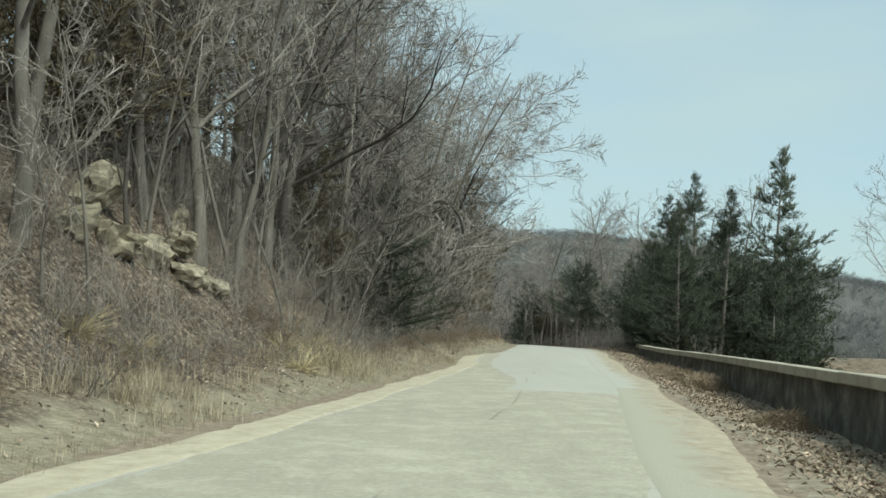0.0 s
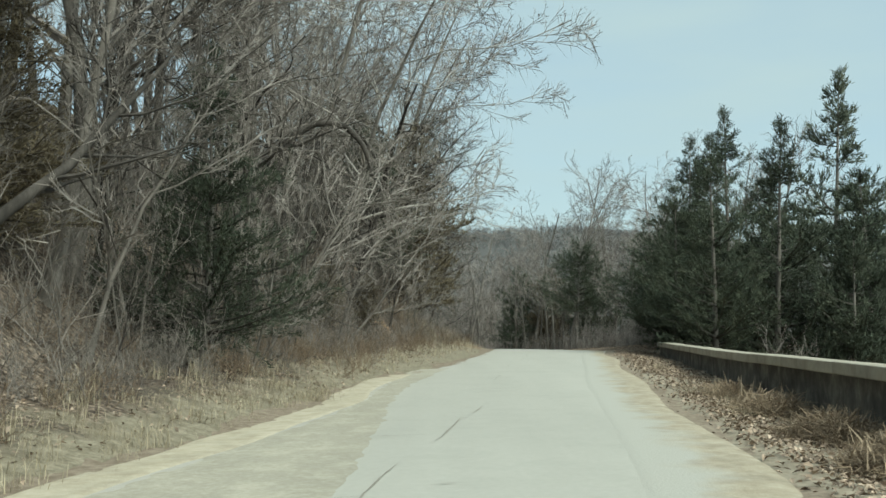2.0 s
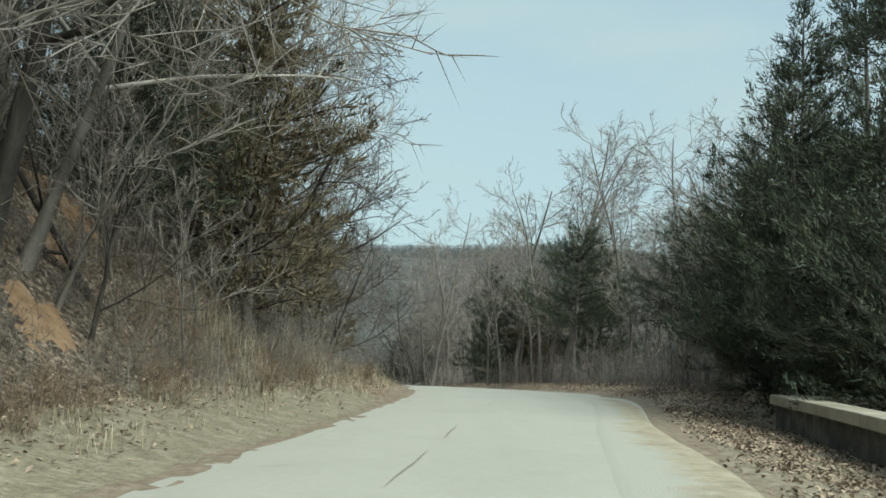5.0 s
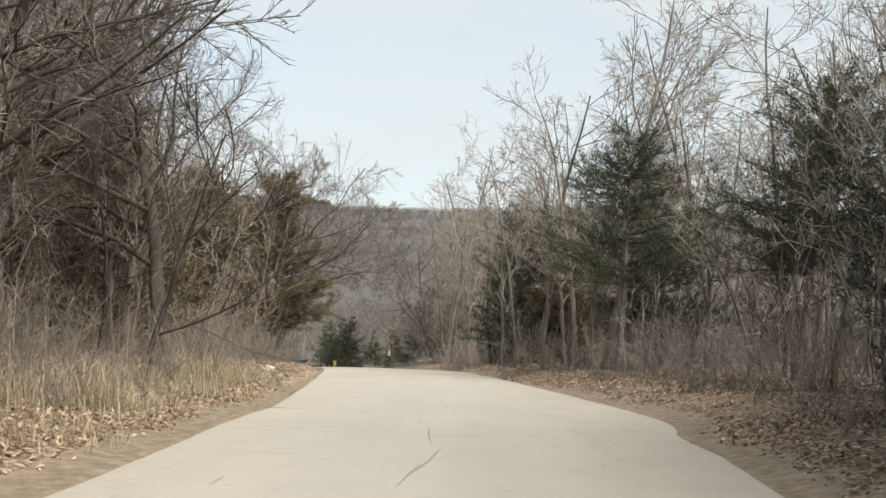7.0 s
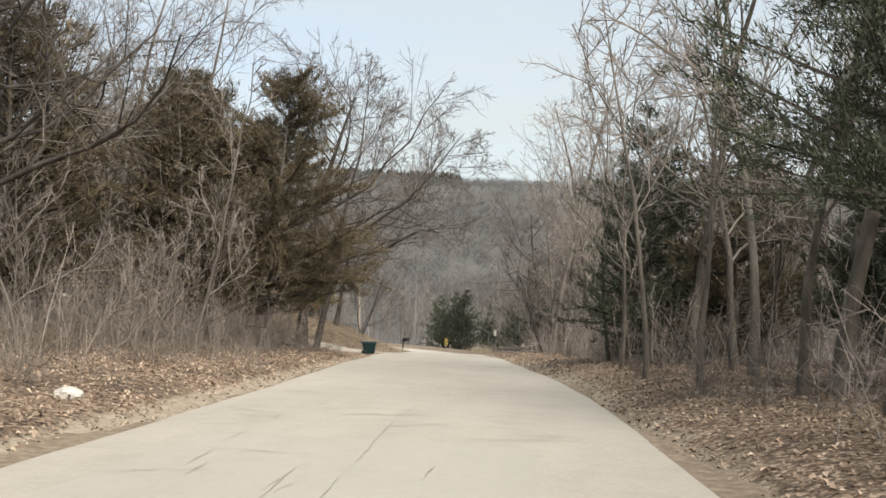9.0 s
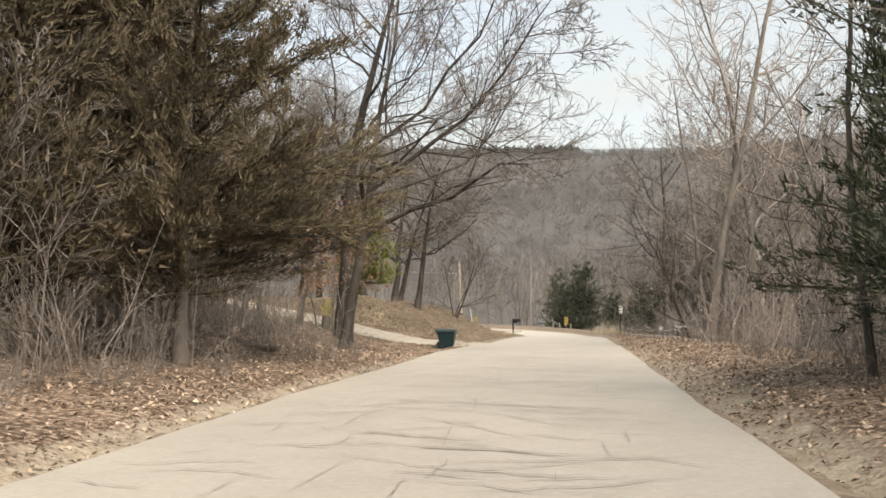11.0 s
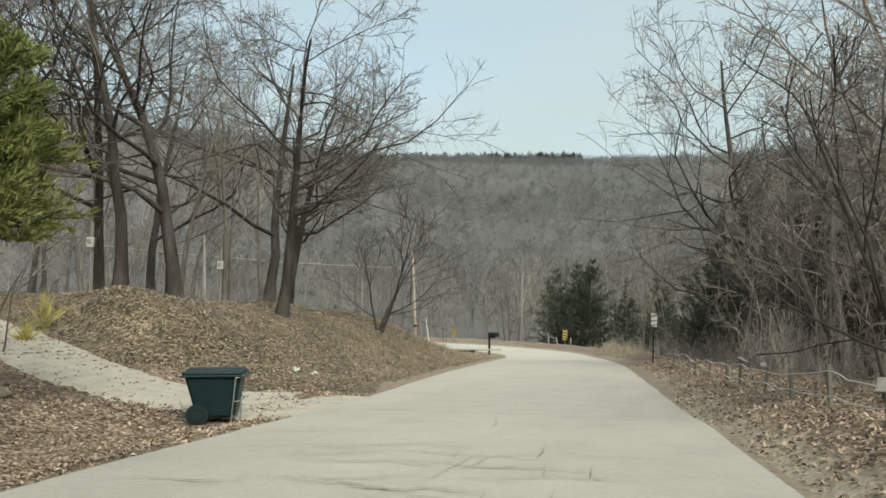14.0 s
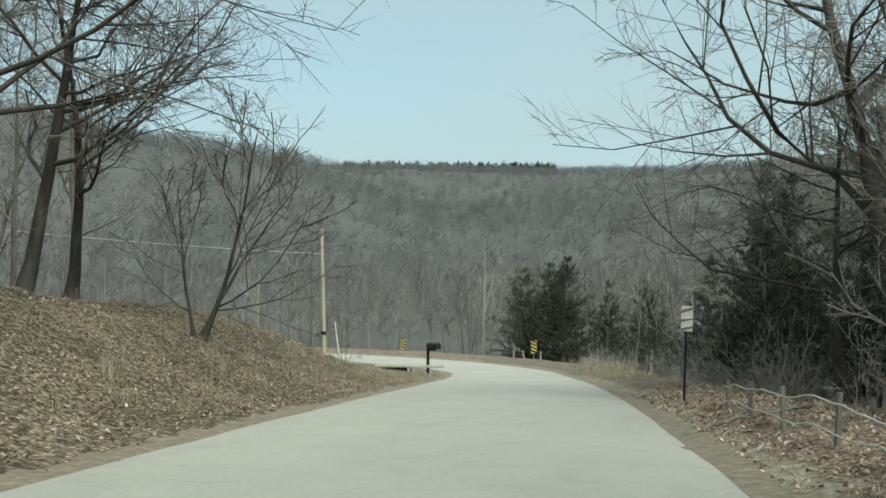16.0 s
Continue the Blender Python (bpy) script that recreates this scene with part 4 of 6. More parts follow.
for x, y, k, sz in [(19.0, 84.5, 0, 1.1), (19.4, 92.0, 3, 1.1), (17.6, 97.5, 3, 0.95)]:
    FOREST.put(x, y, RNG, (sz, sz), k)
FOREST.put(5.6, 148.0, RNG, (1.15, 1.15), 1, 90, 1)
for x, y, k, sz in [(13.4, 99.5, 2, 0.8), (13.0, 107.0, 0, 0.75)]:
    FOREST.put(x, y, RNG, (sz, sz), k)
for x, y, k, sz in [(10.6, 104.0, 2, 1.3), (10.0, 108.5, 0, 1.35), (11.6, 100.5, 2, 1.25), (9.6, 114.5, 2, 1.3)]:
    YOUNG.put(x, y, RNG, (sz, sz), k)
FOREST.put(6.4, 143.0, RNG, (1.1, 1.1), 1, 200, 1)
LEANER = Kinds(lambda: bare_tree("leaning_tree", "dark crooked tree leaning out of the bank", 39, 8.0, 0.13, (0.75, 0.75), 0.9, 0.8, up=0.1, low=0.3, wander=0.1, tips=M_DARKTWIG, bark=M_OAKBARK))
LEANER.put(-4.3, 31.3, RNG, (1.0, 1.0), 0, 0, lean=(0.0, 0.0))


def arched_oak(x, y):
    """A dark oak with one limb that arches over and hangs down."""
    ob = bare_tree("oak", "dark oak with one arched limb hanging towards the road", 40, 13, 0.2, (-0.03, 0), 1.1, 1.0, up=0.07, low=0.4, wander=0.04, split=True, tips=M_DARKTWIG, bark=M_OAKBARK)
    g = ground_at(x, y)
    rng = np.random.default_rng(40)
    p = smooth_line([(-0.1, 0.0, 3.2 - g), (0.4, 0.05, 4.6 - g), (1.2, 0.1, 5.8 - g), (2.2, 0.15, 6.0 - g), (2.9, 0.2, 5.4 - g), (3.2, 0.2, 4.5 - g)], 0.3)
    p[1:-1] += rng.normal(size=(len(p) - 2, 3)) * 0.025
    r = np.linspace(0.15, 0.06, len(p))[None]
    part("arched_limb", mesh_from("arched_limb", *tubes(p[None], r, 8), M_OAKBARK, True), None, ob)
    tw, wr = shoots(rng, p[None], r, 16, 0.25, 1.0, (35, 75), (0.15, 0.4), 5, 0.3, 0.05, 0.25, 0.3)
    t2, r2 = shoots(rng, tw, wr, 6, 0.2, 1.0, (25, 60), (0.3, 0.6), 3, 0.5, 0.05, 0.2, 0.4)
    me = mesh_from("spray", *joined([tubes(tw, np.maximum(wr, 0.012), 3), spikes(t2, np.maximum(r2, 0.008))]), M_LIMB)
    tagged(part("spray", me, None, ob), kind="stuff")
    return stand(ob, x, y)


arched_oak(-2.2, 45.2)
# leaning saplings that reach over the foot of the bank
for y, u, k, sz, a in [(44, -6.4, 1, 1.2, 20), (48.5, -5.8, 0, 1.1, 26), (51, -6.6, 1, 1.35, 18), (57, -6.6, 1, 1.0, 18), (41, -6.0, 2, 0.9, 30)]:
    x, yy, _ = beside(y, u)
    YOUNG.put(x, yy, RNG, (sz, sz), k, 0, lean=(0.0, a))
scatter(FOREST, 10, 36, -13, -7.6, 28, (0.95, 1.3))
scatter(FOREST, 34, 68, -15, -7.8, 25, (1.0, 1.5))
scatter(FOREST, 8, 68, -28, -15, 34, (1.0, 1.4))
scatter(YOUNG, 6, 66, -13, -6.6, 105, (0.7, 1.3), gap=0.6, tilt=9)
scatter(YOUNG, 34, 62, -8.5, -5.1, 34, (0.35, 0.7), gap=0.5, tilt=7)
scatter(FOREST, 68, 124, -18, -7.0, 34, (1.0, 1.5))
scatter(FOREST, 70, 126, -34, -17, 10, (0.9, 1.3))
scatter(YOUNG, 66, 128, -14, -6.2, 30, gap=0.8, tilt=6)
scatter(FOREST, 76, 200, 8.0, 20, 50, (0.9, 1.4))
scatter(FOREST, 90, 215, 18, 40, 18, (0.9, 1.4))
scatter(YOUNG, 76, 205, 6.2, 15, 56, gap=0.8, tilt=6)
scatter(FOREST, 66, 110, 9.5, 24, 10)
scatter(FOREST, 44, 74, 22, 42, 10)
scatter(FOREST, 150, 196, -44, -19, 26, (0.9, 1.3))
for x, y, k, sz, a in [ (-15.9, 184.6, 1, 0.4, 50), (-16.1, 184.9, 1, 0.35, 200)]:
    YOUNG.put(x, y, RNG, (sz, sz), k, a, 3)
for x, y, k, sz, a, lean in [(-15.5, 173.0, 3, 1.25, 0, 8), (-15.7, 173.2, 3, 1.1, 70, 18), (-15.6, 172.8, 3, 0.9, 200, -4), (-15.0, 146.6, 1, 0.7, 0, 16), (-14.8, 146.9, 1, 0.6, 60, 8)]:
    YOUNG.put(x, y, RNG, (sz, sz), k, a, lean=(0.0, lean))
scatter(FOREST, 126, 146, -36, -12, 24)
# beyond the bend
for _ in range(38):
    x, y = RNG.uniform(-62, 26), RNG.uniform(238, 300)
    FOREST.put(x, y, RNG, (0.7, 1.05))

# saplings crowding the foot of the bronze cedars
R5 = np.random.default_rng(55)
for k in range(26):
    x, y, _ = beside(R5.uniform(102, 121), R5.uniform(-11, -6.6))
    YOUNG.put(x, y, R5, (0.4, 0.75), k % 3, None, 10)
CEDAR.put(-19.3, 247.4, R5, (1.7, 1.7), 2)
CEDAR.put(19.0, 70.5, R5, (1.4, 1.4), 0)
for x, y, k, sz, a in [(4.9, 176.5, 0, 0.95, 160), (6.2, 172.0, 2, 1.0, 150)]:
    OAK.put(x, y, R5, (sz, sz), k, a, 1)
for x, y, k in [(5.2, 169.5, 3), (7.2, 175.0, 1), (8.0, 166.5, 0)]:
    FOREST.put(x, y, R5, (0.8, 1.0), k)
# and the rough corner before the driveway
for k in range(16):
    x, y, _ = beside(R5.uniform(124, 135), R5.uniform(-13, -8.0))
    YOUNG.put(x, y, R5, (0.5, 0.95), k % 3, None, 8)
for k in range(9):
    x, y, _ = beside(R5.uniform(126, 138), R5.uniform(-24, -12.5))
    FOREST.put(x, y, R5, (0.9, 1.2), k % 4)

# ================= undergrowth, grass and fallen leaves =================


def shrub_shapes(seed, kinds, height, stems, twigs):
    """A few twiggy shrubs, as (vertices, faces) to be strewn."""
    out = []
    for k in range(kinds):
        rng = np.random.default_rng(seed + k)
        lines = np.zeros((stems, 4, 3))
        lines[:, 0, :2] = rng.normal(size=(stems, 2)) * 0.16 * height
        way = rng.normal(size=(stems, 3)) * 0.42 + np.array([0, 0, 1.0])
        ln = rng.uniform(0.55, 1.15, stems)[:, None] * height / 3
        for s in range(1, 4):
            way = way + rng.normal(size=(stems, 3)) * 0.16
            lines[:, s] = lines[:, s - 1] + way / np.linalg.norm(way, axis=1, keepdims=True) * ln
        r = np.linspace(1, 0.35, 4)[None] * rng.uniform(0.0045, 0.010, stems)[:, None] * (0.6 + 0.2 * height)
        tw, twr = shoots(rng, lines, r, twigs, 0.2, 1.0, (20, 60), (0.25, 0.6), 3, 0.8, 0.12, 0.25, 0.4)
        tw2, tr2 = shoots(rng, tw, twr, 2, 0.2, 1.0, (20, 60), (0.4, 0.8), 3, 0.8, 0.08, 0.2, 0.4)
        out.append(joined([tubes(lines, r, 3) if height > 1 else spikes(lines, r * 1.2), spikes(tw, np.maximum(twr, 0.006)), spikes(tw2, np.maximum(tr2, 0.005))]))
    return out


def tuft_shapes(seed, kinds, blades, height, spread=0.10, droop=0.5):
    """Grass tufts of two-piece bent blades."""
    out = []
    for k in range(kinds):
        rng = np.random.default_rng(seed + k)
        n = blades
        root = np.zeros((n, 3))
        root[:, :2] = rng.normal(size=(n, 2)) * spread
        az = rng.random(n) * 2 * np.pi
        o = np.stack([np.cos(az), np.sin(az), np.zeros(n)], 1)
        h = rng.uniform(0.5, 1.1, n)[:, None] * height
        lean = rng.uniform(0.05, droop, n)[:, None]
        mid = root + o * lean * h * 0.35 + np.array([0, 0, 1]) * h * 0.6
        tip = root + o * lean * h * 1.0 + np.array([0, 0, 1]) * h * (1.0 - 0.35 * lean)
        side = np.stack([-o[:, 1], o[:, 0], o[:, 2]], 1) * (0.0035 + 0.003 * rng.random(n))[:, None]
        v = np.stack([root - side, root + side, mid + side * 0.8, mid - side * 0.8, tip], 1)
        i = np.arange(n)[:, None] * 5
        out.append((v.reshape(-1, 3), np.vstack([i + [0, 1, 2], i + [0, 2, 3], i + [3, 2, 4]])))
    return out


def strew(name, shapes, places, sizes, mat, label, category, seed=0, sink=0.05):
    """One object with many small plants: shapes at random turns and sizes on the ground at places (n, 2)."""
    rng = np.random.default_rng(seed)
    # the clay scars and the rock ledge on the bank stay bare
    bare = np.zeros(len(places), bool)
    for cx, cy, r in ((-1.2, 61.5, 0.9), (0.5, 57.2, 0.7), (-5.6, 21.2, 1.5), (-6.6, 18.4, 1.1)):
        bare |= np.hypot(places[:, 0] - cx, places[:, 1] - cy) < r
    places, sizes = places[~bare], sizes[~bare]
    z = land(places[:, 0], places[:, 1]) - sink
    vs, fs, base = [], [], 0
    kind = rng.integers(0, len(shapes), len(places))
    turn = rng.random(len(places)) * 2 * np.pi
    for k, (v, f) in enumerate(shapes):
        i = np.where(kind == k)[0]
        if not len(i):
            continue
        c, s, sz = np.cos(turn[i])[:, None], np.sin(turn[i])[:, None], sizes[i][:, None]
        x = (v[None, :, 0] * c - v[None, :, 1] * s) * sz + places[i, 0][:, None]
        y = (v[None, :, 0] * s + v[None, :, 1] * c) * sz + places[i, 1][:, None]
        w = v[None, :, 2] * sz + z[i][:, None]
        vs.append(np.stack([x, y, w], -1).reshape(-1, 3))
        fs.append((f[None] + (np.arange(len(i)) * len(v))[:, None, None]).reshape(-1, f.shape[1]) + base)
        base += len(i) * len(v)
    ob = new(name, mesh_from(name, np.vstack(vs), np.vstack(fs), mat))
    return tagged(ob, label, category, kind="stuff")


def strip_places(rng, n, y0, y1, u0, u1, power=1.0):
    """Random places along the road; power over 1 crowds them towards u0."""
    i0, i1 = int(np.abs(LINE[:-260, 1] - y0).argmin()), int(np.abs(LINE[:-260, 1] - y1).argmin())
    i = rng.integers(i0, i1 + 1, n)
    u = u0 + (u1 - u0) * rng.random(n) ** power
    return LINE[i, :2] + NORMAL[i] * u[:, None] + rng.normal(size=(n, 2)) * 0.2


BRUSH = shrub_shapes(100, 7, 1.9, 8, 4)
LOW_BRUSH = shrub_shapes(120, 5, 0.8, 12, 4)
TUFTS = tuft_shapes(140, 6, 26, 0.36, 0.2, 1.3)
TALL_TUFTS = tuft_shapes(150, 5, 38, 0.8, 0.2, 1.15)
R2 = np.random.default_rng(21)


def zone(places, low, high):
    return places, R2.uniform(low, high, len(places))


def gather(*zones):
    return np.vstack([p for p, _ in zones]), np.concatenate([s for _, s in zones])


p, s = gather(
    zone(strip_places(R2, 330, -2, 68, -6.4, -15, 1.0), 0.6, 1.6),
    zone(strip_places(R2, 220, 2, 46, -5.7, -9.5, 1.0), 0.35, 0.95),
    zone(strip_places(R2, 220, 42, 70, -4.1, -9.0, 1.1), 0.25, 0.7),
    zone(strip_places(R2, 120, 66, 126, -5.2, -9, 1.1), 0.35, 0.8),
    zone(strip_places(R2, 200, 62, 126, -6.0, -15, 1.2), 0.7, 1.6),
    zone(strip_places(R2, 40, 124, 144, -9, -24), 0.5, 0.9),
    zone(strip_places(R2, 70, 100, 122, -6.2, -11), 0.6, 1.3),
    zone(strip_places(R2, 70, 122, 135, -7.6, -14), 0.5, 1.2),
)
strew("underbrush", BRUSH, p, s, M_BRUSH, "tangled leafless brush and saplings on the roadside bank", "brush", 1)
p, s = gather(
    zone(strip_places(R2, 230, 70, 132, 6.2, 18, 1.3), 0.7, 1.7),
    zone(strip_places(R2, 40, 76, 98, 7.0, 10.5, 1.0), 0.5, 1.3),
    zone(strip_places(R2, 170, 128, 205, 7.4, 20, 1.0), 0.7, 1.7),
    zone(strip_places(R2, 90, 30, 76, 7.2, 18), 0.35, 0.9),
    zone(strip_places(R2, 40, 196, 214, 4.8, 12), 0.5, 1.1),
    zone(strip_places(R2, 80, 150, 196, 6.9, 13), 0.6, 1.5),
)
strew("underbrush", BRUSH, p, s, M_BRUSH_SUNLIT, "grey leafless brush under the roadside trees", "brush", 2)
p, s = gather(
    zone(strip_places(R2, 240, -4, 70, -5.2, -9, 1.4), 0.6, 1.3),
    zone(strip_places(R2, 110, 66, 126, -4.6, -9, 1.3), 0.5, 1.0),
    zone(strip_places(R2, 110, 66, 128, 5.4, 9, 1.3), 0.4, 1.0),
    zone(strip_places(R2, 60, 154, 190, -6, -14), 0.3, 0.8),
    zone(strip_places(R2, 70, 130, 196, 5.9, 9), 0.5, 1.0),
)
strew("low_brush", LOW_BRUSH, p, s, M_BRUSH, "low dead weeds and brambles on the verge", "brush", 3)
p, s = gather(
    zone(strip_places(R2, 260, 40, 70, -3.7, -9, 1.0), 0.4, 1.1),
    zone(strip_places(R2, 120, -4, 42, -4.6, -8, 1.0), 0.4, 1.0),
)
strew("dead_weeds", LOW_BRUSH, p, s, M_DEADSHRUB, "brown dead weeds and bramble stems on the clay bank", "weeds", 11)
p, s = gather(
    zone(strip_places(R2, 620, -6, 46, -3.5, -5.4, 1.2), 0.2, 0.68),
    zone(strip_places(R2, 260, 26, 72, -3.5, -4.9, 1.3), 0.4, 1.1),
    zone(strip_places(R2, 170, 64, 90, -3.9, -7.0, 1.4), 0.6, 1.3),
    zone(strip_places(R2, 60, 8, 60, 4.0, 5.2), 0.4, 0.9),
    zone(strip_places(R2, 2300, 150, 196, -4.9, -16), 0.15, 0.55),
    zone(strip_places(R2, 140, 190, 212, 4.4, 7), 0.6, 1.4),
    zone(strip_places(R2, 60, 128, 190, 4.6, 6.2), 0.3, 0.8),
    zone(strip_places(R2, 150, 186, 210, -3.9, -8), 0.5, 1.1),
)
strew("dry_grass", TUFTS, p, s, M_GRASS, "tawny tufts of dry winter grass on the verges", "grass", 4)
p, s = gather(
    zone(strip_places(R2, 50, 14, 46, -4.4, -6.2), 0.4, 0.85),
    zone(strip_places(R2, 60, 60, 84, -4.2, -6.5), 0.7, 1.3),
    zone(strip_places(R2, 40, 196, 214, 4.8, 6.5), 0.8, 1.6),
    zone(strip_places(R2, 30, 160, 190, -4.8, -9), 0.5, 0.9),
)
heap = np.vstack([R2.normal(size=(40, 2)) * (0.55, 0.9) + c for c in ((-2.7, 24.9), (-2.2, 23.2), (-3.5, 26.6), (-2.4, 27.5), (-4.0, 13.0))])
p, s = np.vstack([p, heap]), np.concatenate([s, R2.uniform(0.45, 0.85, len(heap))])
strew("tall_dry_grass", TALL_TUFTS, p, s, M_GRASS, "tall straw-coloured grass standing along the road edge", "grass", 5)


def strew_leaves(name, label, zones, seed):
    """Curled fallen leaves, one object."""
    rng = np.random.default_rng(seed)
    at = np.vstack(zones)
    drift = bumps(at[:, 0], at[:, 1], 1.1, 2) + 0.7 * bumps(at[:, 0], at[:, 1], 0.45, 5)
    at = at[rng.random(len(at)) < np.clip(0.75 + 0.6 * drift, 0.15, 1)]
    at = at[np.hypot(at[:, 0] + 6.87, at[:, 1] - 143.56) > 0.75]
    n = len(at)
    z = land(at[:, 0], at[:, 1]) + rng.uniform(0.005, 0.05, n)
    c = np.column_stack([at, z])
    az, tilt = rng.random(n) * 2 * np.pi, rng.normal(size=(n, 2)) * 0.38
    a = np.column_stack([np.cos(az), np.sin(az), tilt[:, 0]]) * rng.uniform(0.023, 0.053, n)[:, None]
    b = np.column_stack([-np.sin(az), np.cos(az), tilt[:, 1]]) * rng.uniform(0.015, 0.032, n)[:, None]
    curl = np.column_stack([np.zeros(n), np.zeros(n), rng.uniform(0.005, 0.025, n)])
    v = np.stack([c - a, c - b + curl, c + a, c + b + curl], 1).reshape(-1, 3)
    me = mesh_from(name, v, np.arange(4 * n).reshape(-1, 4), M_LEAF)
    tagged(new(name, me), label, "leaves", kind="stuff")


R3 = np.random.default_rng(33)
strew_leaves("fallen_leaves", "brown fallen oak leaves over the wooded verges", [
    strip_places(R3, 30000, 64, 128, 3.7, 10.5, 1.35), strip_places(R3, 24000, 66, 126, -3.45, -10, 1.4), strip_places(R3, 28000, 126, 150, -3.75, -15, 1.2),
    strip_places(R3, 24000, 126, 178, 3.8, 9, 1.3),
], 1)
strew_leaves("fallen_leaves", "brown leaves scattered on the grassy bank and by the wall", [
    strip_places(R3, 40000, 149, 192, -4.6, -16, 1.0), strip_places(R3, 26000, 5, 66, 3.6, 5.4), strip_places(R3, 10000, 50, 72, 3.5, 9),
    strip_places(R3, 7000, -4, 70, -3.9, -7.5), strip_places(R3, 9000, 38, 70, -3.3, -9.5), strip_places(R3, 600, 60, 150, -3.3, 3.3),
], 2)


# ================= the wooded hills beyond =================


def far_tree_shapes(seed, kinds):
    out = []
    for k in range(kinds):
        rng = np.random.default_rng(seed + k)
        trunk, tr = stem(rng, 11, 0.17, 4, (0, 0), 0.06, 0.3)
        br, rr = shoots(rng, trunk, tr, 11, 0.3, 1.0, (28, 68), (0.35, 0.62), 3, 0.6, 0.18, 0.25, 0.4)
        tw, wr = shoots(rng, br, rr, 6, 0.15, 1.0, (20, 55), (0.4, 0.75), 3, 0.8, 0.1, 0.2, 0.4)
        out.append(joined([tubes(trunk, tr, 3), spikes(br, np.maximum(rr, 0.045)), spikes(tw, np.maximum(wr, 0.035))]))
    return out


def hill_places(rng, n, r0, r1, az0, az1):
    r = np.sqrt(rng.uniform(r0**2, r1**2, n))
    az = np.radians(rng.uniform(az0, az1, n))
    return np.column_stack([-2 + r * np.sin(az), 120 + r * np.cos(az)])


R4 = np.random.default_rng(44)
FAR = far_tree_shapes(200, 6)


def hill_tree_shapes(seed, kinds):
    """Bushy grey crowns for the far slopes: many thin upright sprays."""
    out = []
    for k in range(kinds):
        rng = np.random.default_rng(seed + k)
        n = 22
        a = np.column_stack([rng.normal(size=n) * 1.3, rng.normal(size=n) * 0.9, rng.uniform(0, 6, n)])
        b = a + np.column_stack([rng.normal(size=n) * 2.2, rng.normal(size=n) * 2.2, rng.uniform(0.8, 4.2, n)])
        out.append(spikes(np.stack([a, b], 1), rng.uniform(0.06, 0.15, (n, 1))))
    return out


HILL = hill_tree_shapes(220, 8)


def clear_of_road(p, least):
    u, _ = nearest(p[:, 0], p[:, 1])
    return p[np.abs(u) > least]


p = clear_of_road(np.vstack([hill_places(R4, 1350, 112, 270, -62, 40), hill_places(R4, 260, 60, 160, 10, 62)]), 22)
strew("valley_woods", FAR, p, R4.uniform(0.75, 1.25, len(p)), M_FAR, "bare grey woods filling the valley floor", "forest", 6, 0.2)
p = hill_places(R4, 5000, 250, 680, -56, 32)
strew("hillside_woods", HILL, p, R4.uniform(0.85, 1.25, len(p)), M_HILL, "grey leafless forest covering the hillside", "forest", 7, 0.2)
p = hill_places(R4, 8600, 650, 1260, -46, 32)
strew("hillside_woods", HILL, p, R4.uniform(0.8, 1.25, len(p)), M_HILL, "distant grey-brown forest up to the ridge top", "forest", 8, 0.2)


def pine_shapes(seed, kinds):
    out = []
    for k in range(kinds):
        rng = np.random.default_rng(seed + k)
        n = 44
        h = rng.uniform(2, 12, n)
        az = rng.random(n) * 2 * np.pi
        o = np.column_stack([np.cos(az), np.sin(az), rng.uniform(-0.3, 0.4, n)])
        ln = (13 - h)[:, None] * 0.3 + 0.6
        a = np.column_stack([np.zeros(n), np.zeros(n), h])
        side = np.column_stack([-o[:, 1], o[:, 0], np.zeros(n)]) * ln * 0.35
        v = np.stack([a + [0, 0, 0.9], a + o * ln + side, a + o * ln * 1.15, a + o * ln - side], 1)
        out.append((v.reshape(-1, 3), np.arange(4 * n).reshape(-1, 4)))
    return out


p = hill_places(R4, 520, 1175, 1240, -22, -9.5)
strew("ridge_pines", pine_shapes(240, 3), p, R4.uniform(1.0, 1.55, len(p)), M_PINE, "dark band of pines along the ridge top", "forest", 9, 0.3)

# ================= road details =================


def span(y0, y1):
    """The stretch of the road's line from y0 to y1."""
    i0, i1 = int(np.abs(LINE[:-260, 1] - y0).argmin()), int(np.abs(LINE[:-260, 1] - y1).argmin())
    return LINE[i0 : i1 + 1], NORMAL[i0 : i1 + 1]


